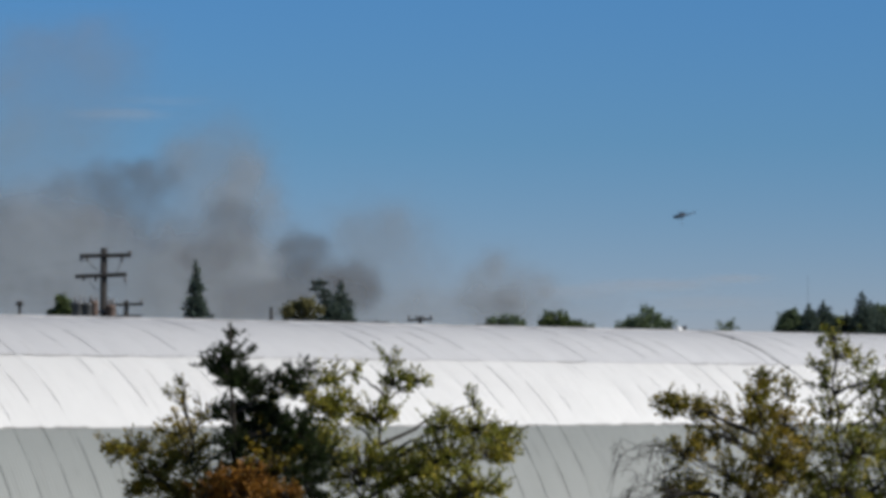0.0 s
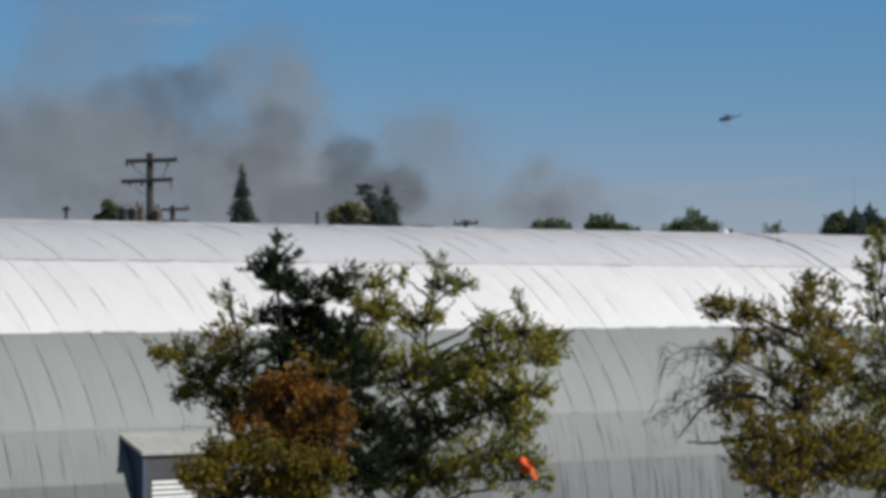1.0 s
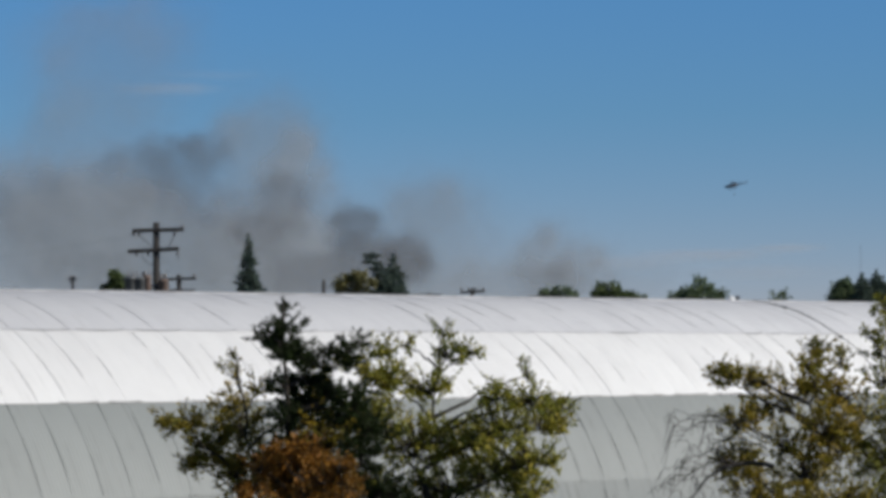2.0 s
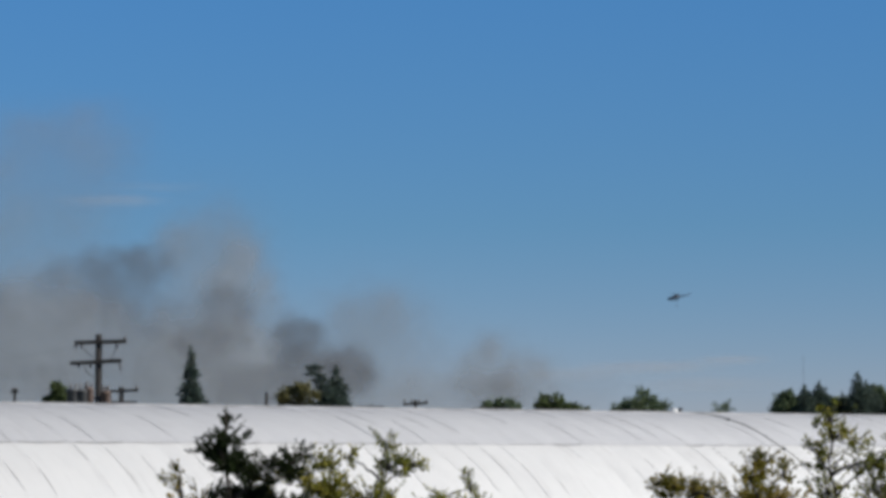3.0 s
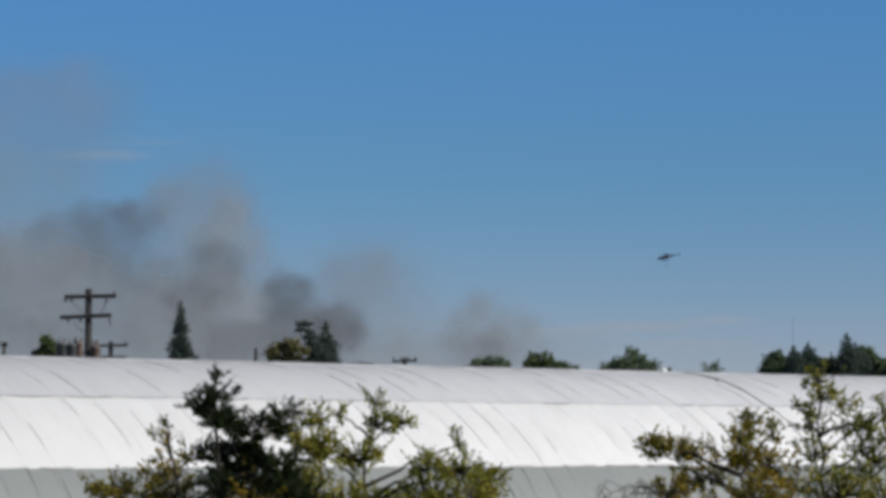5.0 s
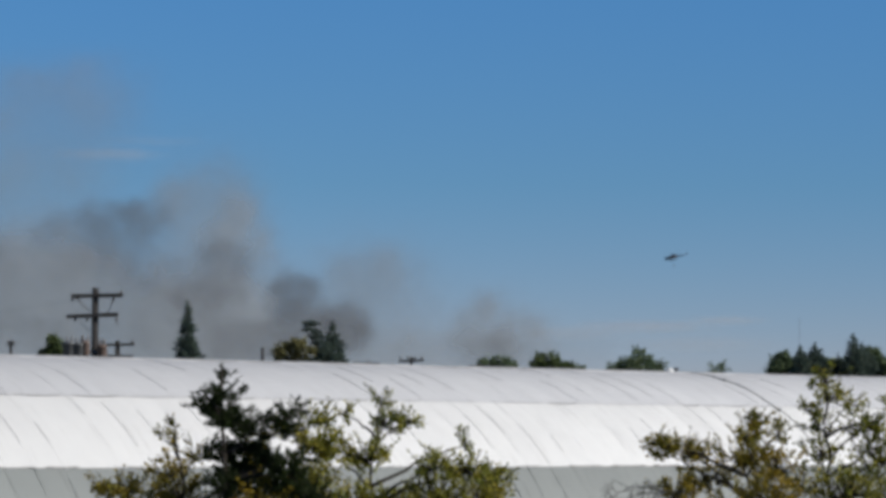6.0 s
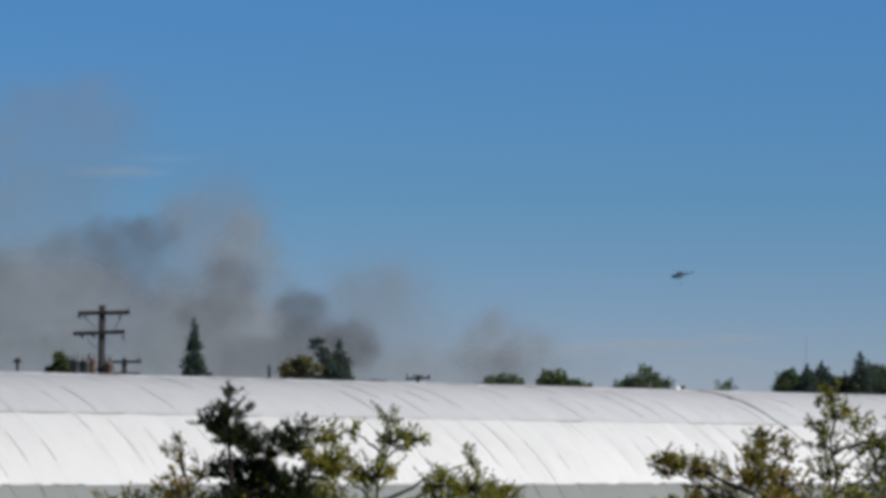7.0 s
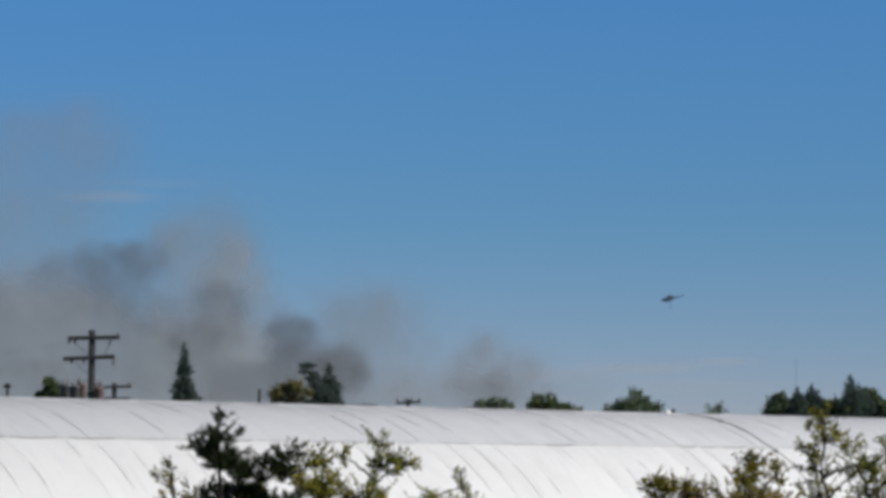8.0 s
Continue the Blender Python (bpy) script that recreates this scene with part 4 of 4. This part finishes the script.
def build_far_trees():
    g = "trees behind the hall"
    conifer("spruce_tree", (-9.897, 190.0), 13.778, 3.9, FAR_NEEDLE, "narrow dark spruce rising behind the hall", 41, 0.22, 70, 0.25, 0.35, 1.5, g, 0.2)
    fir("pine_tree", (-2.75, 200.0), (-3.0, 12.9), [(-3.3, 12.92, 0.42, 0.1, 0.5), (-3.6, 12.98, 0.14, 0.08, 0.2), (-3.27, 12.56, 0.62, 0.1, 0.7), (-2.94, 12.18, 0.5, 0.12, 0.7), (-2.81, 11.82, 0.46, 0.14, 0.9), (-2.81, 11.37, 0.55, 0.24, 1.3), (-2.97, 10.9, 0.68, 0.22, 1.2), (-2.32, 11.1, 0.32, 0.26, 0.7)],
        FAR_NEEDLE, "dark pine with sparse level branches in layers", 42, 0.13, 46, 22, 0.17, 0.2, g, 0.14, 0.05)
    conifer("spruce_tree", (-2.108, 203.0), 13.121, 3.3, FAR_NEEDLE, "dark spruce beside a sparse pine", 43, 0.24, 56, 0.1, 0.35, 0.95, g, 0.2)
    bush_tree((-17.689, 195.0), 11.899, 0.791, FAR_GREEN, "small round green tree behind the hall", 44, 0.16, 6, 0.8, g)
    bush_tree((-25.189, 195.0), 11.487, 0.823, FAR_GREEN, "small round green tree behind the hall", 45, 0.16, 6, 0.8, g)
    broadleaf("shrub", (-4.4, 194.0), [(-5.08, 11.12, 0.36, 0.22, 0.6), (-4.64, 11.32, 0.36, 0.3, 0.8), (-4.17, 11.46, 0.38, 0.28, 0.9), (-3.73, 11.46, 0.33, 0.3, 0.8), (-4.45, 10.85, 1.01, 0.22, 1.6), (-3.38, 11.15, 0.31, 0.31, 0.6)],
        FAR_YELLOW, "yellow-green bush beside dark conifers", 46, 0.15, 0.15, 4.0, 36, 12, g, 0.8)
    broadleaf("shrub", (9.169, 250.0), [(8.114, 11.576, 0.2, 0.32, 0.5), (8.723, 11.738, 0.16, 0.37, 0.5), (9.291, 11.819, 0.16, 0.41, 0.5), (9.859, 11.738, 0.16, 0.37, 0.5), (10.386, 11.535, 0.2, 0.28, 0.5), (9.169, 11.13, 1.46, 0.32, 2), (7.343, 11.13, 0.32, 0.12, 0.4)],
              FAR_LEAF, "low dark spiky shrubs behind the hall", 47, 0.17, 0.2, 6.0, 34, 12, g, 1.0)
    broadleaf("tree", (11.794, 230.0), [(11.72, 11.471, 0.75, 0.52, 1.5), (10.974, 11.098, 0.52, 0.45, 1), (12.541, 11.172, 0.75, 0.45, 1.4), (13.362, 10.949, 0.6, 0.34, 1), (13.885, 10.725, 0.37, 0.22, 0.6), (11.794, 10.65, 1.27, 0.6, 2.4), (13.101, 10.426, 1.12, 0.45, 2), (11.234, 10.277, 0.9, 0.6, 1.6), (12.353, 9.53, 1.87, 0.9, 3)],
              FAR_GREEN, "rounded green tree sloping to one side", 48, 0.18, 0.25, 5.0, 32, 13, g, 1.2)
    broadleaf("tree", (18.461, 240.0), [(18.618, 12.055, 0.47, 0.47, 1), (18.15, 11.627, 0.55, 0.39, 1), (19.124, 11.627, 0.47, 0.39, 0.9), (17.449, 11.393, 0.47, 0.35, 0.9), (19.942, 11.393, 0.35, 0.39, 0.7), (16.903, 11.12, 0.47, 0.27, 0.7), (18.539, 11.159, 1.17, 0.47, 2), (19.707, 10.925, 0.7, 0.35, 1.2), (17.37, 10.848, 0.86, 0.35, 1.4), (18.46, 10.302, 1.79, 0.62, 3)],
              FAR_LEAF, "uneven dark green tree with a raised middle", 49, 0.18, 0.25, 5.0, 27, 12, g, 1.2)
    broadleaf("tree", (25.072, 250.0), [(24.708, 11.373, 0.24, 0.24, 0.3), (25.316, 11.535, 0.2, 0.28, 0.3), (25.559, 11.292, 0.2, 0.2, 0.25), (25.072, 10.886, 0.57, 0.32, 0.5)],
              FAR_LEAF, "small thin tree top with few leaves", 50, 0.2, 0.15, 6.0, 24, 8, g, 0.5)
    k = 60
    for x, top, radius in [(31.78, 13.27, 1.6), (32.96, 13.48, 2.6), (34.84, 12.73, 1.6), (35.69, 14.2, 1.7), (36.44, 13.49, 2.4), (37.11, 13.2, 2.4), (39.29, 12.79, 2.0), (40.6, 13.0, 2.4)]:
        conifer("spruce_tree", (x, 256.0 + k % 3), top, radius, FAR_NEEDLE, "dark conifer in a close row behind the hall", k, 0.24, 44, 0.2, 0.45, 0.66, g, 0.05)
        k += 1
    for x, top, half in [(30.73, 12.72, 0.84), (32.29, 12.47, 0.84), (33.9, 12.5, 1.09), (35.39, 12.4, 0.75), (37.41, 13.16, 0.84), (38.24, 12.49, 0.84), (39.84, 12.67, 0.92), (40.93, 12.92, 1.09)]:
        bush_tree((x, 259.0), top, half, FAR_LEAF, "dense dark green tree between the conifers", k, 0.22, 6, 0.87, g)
        k += 1
    mast = thing("radio_mast", pose(37.145, 300, 0), "very thin far radio mast above the trees", "mast")
    part("mast_pole", Build().tube([(0, 0, -0.2), (0, 0, 16.777)], [0.03, 0.012], 6), STEEL_GREY, mast)


build_far_trees()


# ---------------------------------------------------------------- helicopter
def build_helicopter():
    ob = thing("helicopter", pose(*(187.806, 2150, 113.736), 0, -6, 14), "small dark helicopter flying far off in the sky", "helicopter")
    prof = ((-5.9, -0.5, 0.15), (-5.3, -0.45, 0.6), (-4.0, -0.25, 0.95), (-2.2, -0.05, 1.1), (0.2, 0.05, 1.1), (1.8, 0.25, 0.85), (3.0, 0.45, 0.5))
    part("fuselage", Build().tube([(x, 0, z) for x, z, _ in prof], [r for _, _, r in prof], 14), HELI_PAINT, ob, smooth=True)
    part("tail_boom", Build().tube([(2.6, 0, 0.5), (6, 0, 0.75), (8.6, 0, 1.0)], [0.5, 0.32, 0.2], 10), HELI_PAINT, ob, smooth=True)
    fin = Build()
    fin.v = [(7.7, y, 0.9) for y in (-0.1, 0.1)] + [(8.7, y, 0.9) for y in (-0.1, 0.1)] + [(9.3, y, 2.1) for y in (-0.06, 0.06)] + [(8.8, y, 2.1) for y in (-0.06, 0.06)]
    fin.f = [(0, 2, 4, 6), (1, 7, 5, 3), (0, 6, 7, 1), (2, 3, 5, 4), (4, 5, 7, 6), (0, 1, 3, 2)]
    part("tail_fin", fin, HELI_PAINT, ob)
    part("stabiliser", bevelled(Build().box(6.2, 7.0, -1.4, 1.4, 0.72, 0.82), 0.03), HELI_PAINT, ob)
    part("engine_housing", bevelled(Build().box(-1.6, 2.2, -0.6, 0.6, 1.2, 1.95), 0.2), HELI_PAINT, ob)
    part("mast", Build().tube([(-0.3, 0, 1.9), (-0.3, 0, 2.7)], [0.18, 0.14], 8), DARK_METAL, ob)
    for s in (-1, 1):
        blade = Build().box(min(0, s * 7.0), max(0, s * 7.0), -0.26, 0.26, 2.62, 2.68)
        blade.v = [(x * 0.9 - 0.3, y + x * 0.55, z + abs(x) * 0.03) for x, y, z in blade.v]
        part("rotor_blade", blade, DARK_METAL, ob)
        part("skid", Build().tube([(-3.4, s * 1.2, -1.75), (-3.0, s * 1.2, -1.95), (1.6, s * 1.2, -1.95)], [0.07] * 3, 6), DARK_METAL, ob)
        for x in (-2.0, 0.6):
            part("skid_strut", Build().tube([(x, s * 0.6, -1.0), (x, s * 1.2, -1.95)], [0.06] * 2, 6), DARK_METAL, ob)
    part("long_line", Build().tube([(-0.4, 0, -0.9), (-0.3, 0, -3.0), (-0.1, 0, -5.0)], [0.05] * 3, 5), DARK_METAL, ob, "thin hanging line")
    rim = ((-5.8, 0.15), (-5.7, 0.26), (-5.4, 0.32), (-5.1, 0.3), (-4.9, 0.06))
    part("water_bucket", Build().tube([(-0.1, 0, z) for z, _ in rim], [r for _, r in rim], 12), STEEL_GREY, ob, "small bucket on the line", True)
    for a in (0.7, 0.7 + math.pi):
        part("tail_rotor_blade", Build().tube([(9.0, 0.25, 1.8), (9.0 + 1.0 * math.cos(a), 0.25, 1.8 + 1.0 * math.sin(a))], [0.09, 0.06], 5), DARK_METAL, ob)


build_helicopter()


# ---------------------------------------------------------------- smoke
def build_smoke(name, y, puffs, mat, label, cell, thick, crisp, category="smoke", billow=True):
    """A bank of smoke: a closed billowing body, as thick as its puffs are round, thinning out to nothing at its edges."""
    rng = random.Random(int(y))
    small = []
    for px, pz, rx, rz, amount in puffs:
        if billow and min(rx, rz) > 7:
            for _ in range(7):
                a, k = rng.uniform(-0.4, math.pi + 0.4), rng.uniform(0.45, 0.85)
                q = rng.uniform(0.25, 0.42) * min(rx, rz)
                small.append((px + rx * k * math.cos(a), pz + rz * k * math.sin(a), q * 1.15, q, amount * rng.uniform(0.2, 0.45)))
    puffs = puffs + small
    x0, x1 = min(p[0] - p[2] * 1.5 for p in puffs), max(p[0] + p[2] * 1.5 for p in puffs)
    z0 = max(0.0, min(p[1] - p[3] * 1.5 for p in puffs))
    z1 = max(p[1] + p[3] * 1.5 for p in puffs)
    nx, nz = int((x1 - x0) / cell) + 1, int((z1 - z0) / cell) + 1
    gx, gz = np.meshgrid(np.linspace(x0, x1, nx), np.linspace(z0, z1, nz))
    wob = np.array([[noise.fractal((gx[j, i] / 11, y * 0.01, gz[j, i] / 11), 0.9, 2.1, 4) for i in range(nx)] for j in range(nz)])
    wob2 = np.array([[noise.fractal((gx[j, i] / 11 + 40, y * 0.01, gz[j, i] / 11), 0.9, 2.1, 4) for i in range(nx)] for j in range(nz)])
    rest = np.ones_like(gx)
    swell = np.zeros_like(gx)
    for px, pz, rx, rz, amount in puffs:
        sx, sz = min(4.0, rx * 0.28), min(4.0, rz * 0.28)
        high = gz + wob2 * sz - pz
        q = ((gx + wob * sx - px) / rx) ** 2 + (high / np.where(high < 0, rz * 1.35, rz)) ** 2
        body = np.exp(-(q / 0.95) ** crisp)
        rest *= 1 - np.clip(amount * body, 0, 0.95)
        swell += (np.exp(-q) * min(rx, rz)) ** 2
    swell = np.sqrt(swell)
    total = 1 - rest
    edge = np.minimum(1, np.minimum.reduce([gx - x0, x1 - gx, z1 - gz]) / (6 * cell))
    total = np.clip(total * edge, 0, 0.97)
    each = 1 - np.sqrt(1 - total)
    b = Build()
    for s in (-1, 1):
        for j in range(nz):
            for i in range(nx):
                b.v.append((gx[j, i], y + s * (0.4 + thick * swell[j, i]), gz[j, i]))
    n = nx * nz
    for j in range(nz - 1):
        for i in range(nx - 1):
            a = j * nx + i
            if total[j:j + 2, i:i + 2].max() > 0.004:
                b.f += [(a, a + 1, a + nx + 1, a + nx), (n + a, n + a + nx, n + a + nx + 1, n + a + 1)]
    me = b.mesh(name, mat, True)
    at = me.attributes.new("thickness", "FLOAT", "POINT")
    at.data.foreach_set("value", np.concatenate([each.ravel(), each.ravel()]).astype(np.float32))
    ob = new(name, me)
    ob.visible_shadow = False
    tagged(ob, label, category, kind="stuff")


build_smoke("cloud", 1400.0, [(-87.33, 122.244, 18.17, 1.59, 0.2), (-104.38, 116.325, 18.17, 1.82, 0.24), (112.711, 48.762, 24.99, 2.04, 0.36), (83.167, 45.807, 20.44, 2.27, 0.26), (144.529, 51.49, 13.63, 1.36, 0.3), (130.0, 42.0, 30.0, 2.6, 0.2)],
    CLOUD, "thin pale streaks of cloud low in the sky", 1.0, 0.3, 1.5, "cloud")
build_smoke("smoke", 1250.0, [(-58.33, 82.84, 18.98, 22.32, 0.5), (-47.12, 72.73, 12.28, 15.62, 0.34), (-116.29, 117.16, 31.25, 20.09, 0.28), (-98.15, 127.44, 17.88, 13.41, 0.17), (-121.87, 60.26, 31.17, 20.04, 0.7), (-97.54, 48.2, 44.54, 20.04, 0.7), (-61.12, 44.27, 35.65, 20.05, 0.7), (-30.72, 36.27, 35.66, 13.38, 0.63), (3.69, 44.49, 26.77, 24.54, 0.34), (-2.47, 62.74, 17.86, 13.4, 0.25), (42.25, 41.58, 12.28, 12.95, 0.48), (55.46, 38.58, 13.4, 10.04, 0.39), (26.03, 34.42, 26.77, 8.92, 0.39), (-152.1, 56.1, 40.06, 26.71, 0.7), (-120.11, 90.71, 26.76, 20.06, 0.25), (74.77, 35.6, 17.86, 6.7, 0.17)],
    PALE_SMOKE, "pale grey drifting smoke spread low across the sky", 1.3, 0.12, 1.4)
build_smoke("smoke", 1150.0, [(-82.5, 71.98, 15.67, 10.02, 0.42), (-97.36, 68.75, 15.66, 10.02, 0.3), (-74.71, 76.31, 9.41, 7.1, 0.25), (-47.96, 59.04, 10.86, 9.61, 0.34), (-56.28, 48.75, 12.53, 8.36, 0.35), (-25.56, 51.66, 8.78, 8.36, 0.66), (-23.65, 42.33, 11.49, 8.77, 0.45), (-7.8, 40.9, 8.78, 8.36, 0.66), (-39.45, 35.75, 18.79, 6.68, 0.43), (-89.79, 52.36, 22.96, 9.6, 0.14), (-71.23, 58.02, 12.53, 9.18, 0.25), (-128.85, 57.8, 20.85, 11.47, 0.2), (-106.37, 35.53, 31.27, 7.5, 0.16), (42.99, 36.03, 5.02, 5.02, 0.18), (38.89, 33.21, 14.64, 5.43, 0.19)],
    DARK_SMOKE, "dark grey billowing smoke rising behind the trees", 1.0, 0.14, 1.9)


# ---------------------------------------------------------------- roof sheets
def build_sheets():
    rng = random.Random(77)
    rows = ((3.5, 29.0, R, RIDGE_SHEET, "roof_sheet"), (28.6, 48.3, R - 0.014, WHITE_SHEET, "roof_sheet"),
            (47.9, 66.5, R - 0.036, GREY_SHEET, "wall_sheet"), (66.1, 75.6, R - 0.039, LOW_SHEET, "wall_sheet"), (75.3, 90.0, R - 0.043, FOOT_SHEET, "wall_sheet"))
    cols = round((T1 - T0) / SHEET)
    for d0, d1, r, mat, name in rows:
        deep = 0.006 if d0 < 60 else 0.01
        laps = (0.0, 0.002, 0.005, 0.01, 0.001, 0.007, 0.003, 0.009) if d0 < 40 else (0.0, 0.006, 0.015, 0.034, 0.002, 0.026, 0.01, 0.02)
        kinds = [sheet_mesh(name, mat, d0, d1, r, rng, lap, deep) for lap in laps]
        slip = rng.uniform(-0.2, 0.2)
        stained = sheet_mesh(name, STAINED_SHEET, d0, d1, r, rng, 0.03, deep)
        for i in range(cols):
            t = T0 + (i + slip) * SHEET
            low = d0 > 70
            me = stained if low and -6 < t < 12 and rng.random() < 0.75 else rng.choice(kinds)
            ob = new(name, me)
            ob.parent = HALL_OB
            ob.location = (t, 0, 0)
        # dark strips standing in for the shade under the gaping laps
        gaps = Build()
        for i in range(cols):
            for _ in range(2 if d0 > 60 or rng.random() < 0.4 else 1):
                if rng.random() > (0.4 if d0 < 10 else 0.55 if d0 < 40 else 0.8):
                    continue
                t = T0 + (i + slip) * SHEET + (rng.uniform(-0.4, 0.4) if d0 > 60 and rng.random() < 0.4 else 0.0)
                a = d0 + 1 + (d1 - d0) * rng.uniform(0.0, 0.55)
                c = min(d1 - 0.6, a + (d1 - d0) * rng.uniform(0.2, 0.65))
                w = rng.uniform(0.0015, 0.0055) * (1.4 if d0 > 40 else 1.0)
                n, m = len(gaps.v), 9
                for k in range(m + 1):
                    u = k / m
                    half = w * math.sin(math.pi * (0.04 + 0.94 * u ** 1.4)) * rng.uniform(0.6, 1.0)
                    deg = a + (c - a) * u
                    gaps.v += [arch(t - half, deg, r + deep + 0.006), arch(t, deg, r + deep + 0.014), arch(t + half, deg, r + deep + 0.006)]
                for k in range(m):
                    q = n + 3 * k
                    gaps.f += [(q, q + 3, q + 4, q + 1), (q + 1, q + 4, q + 5, q + 2)]
        tagged(part("lap_gap_shade", gaps, PALE_LAP_SHADE if d0 < 40 else LAP_SHADE, HALL_OB, "dark strips painted as the shade in gaps between sheets"), kind="stuff")
    # broken dark dashes painted where the row edges would shade the seam
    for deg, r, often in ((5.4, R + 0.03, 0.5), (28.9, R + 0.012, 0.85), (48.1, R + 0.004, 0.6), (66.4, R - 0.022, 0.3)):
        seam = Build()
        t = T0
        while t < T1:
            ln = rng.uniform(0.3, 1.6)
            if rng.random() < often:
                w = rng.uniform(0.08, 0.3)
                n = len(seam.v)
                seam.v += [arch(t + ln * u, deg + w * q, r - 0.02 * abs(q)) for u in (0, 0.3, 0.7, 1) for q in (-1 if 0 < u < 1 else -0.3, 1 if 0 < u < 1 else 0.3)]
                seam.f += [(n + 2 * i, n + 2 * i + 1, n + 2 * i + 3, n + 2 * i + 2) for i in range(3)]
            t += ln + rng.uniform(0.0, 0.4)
        tagged(part("seam_shade", seam, SEAM_SHADE, HALL_OB, "dark broken line painted as shade along a seam"), kind="stuff")
    # the far side and both ends, out of sight, in one mesh
    b = Build()
    for t in (T0 - 12, T1 + 14):
        b.v += [arch(t, d, R - 0.06) for d in range(-90, 1, 5)]
    m = len(b.v) // 2
    b.f = [(i, i + 1, m + i + 1, m + i) for i in range(m - 1)]
    tagged(part("far_side_sheets", b, WHITE_SHEET, HALL_OB), kind="stuff")
    for a, c in ((T0 - 12, T0), (T1, T1 + 14)):
        for d0, d1, r, mat, name in rows:
            s = Build()
            for t in (a, c):
                s.v += [arch(t, d0 + (d1 - d0) * i / 6, r) for i in range(7)]
            s.f = [(i, i + 1, 7 + i + 1, 7 + i) for i in range(6)]
            tagged(part("end_sheets", s, mat, HALL_OB), kind="stuff")


build_sheets()
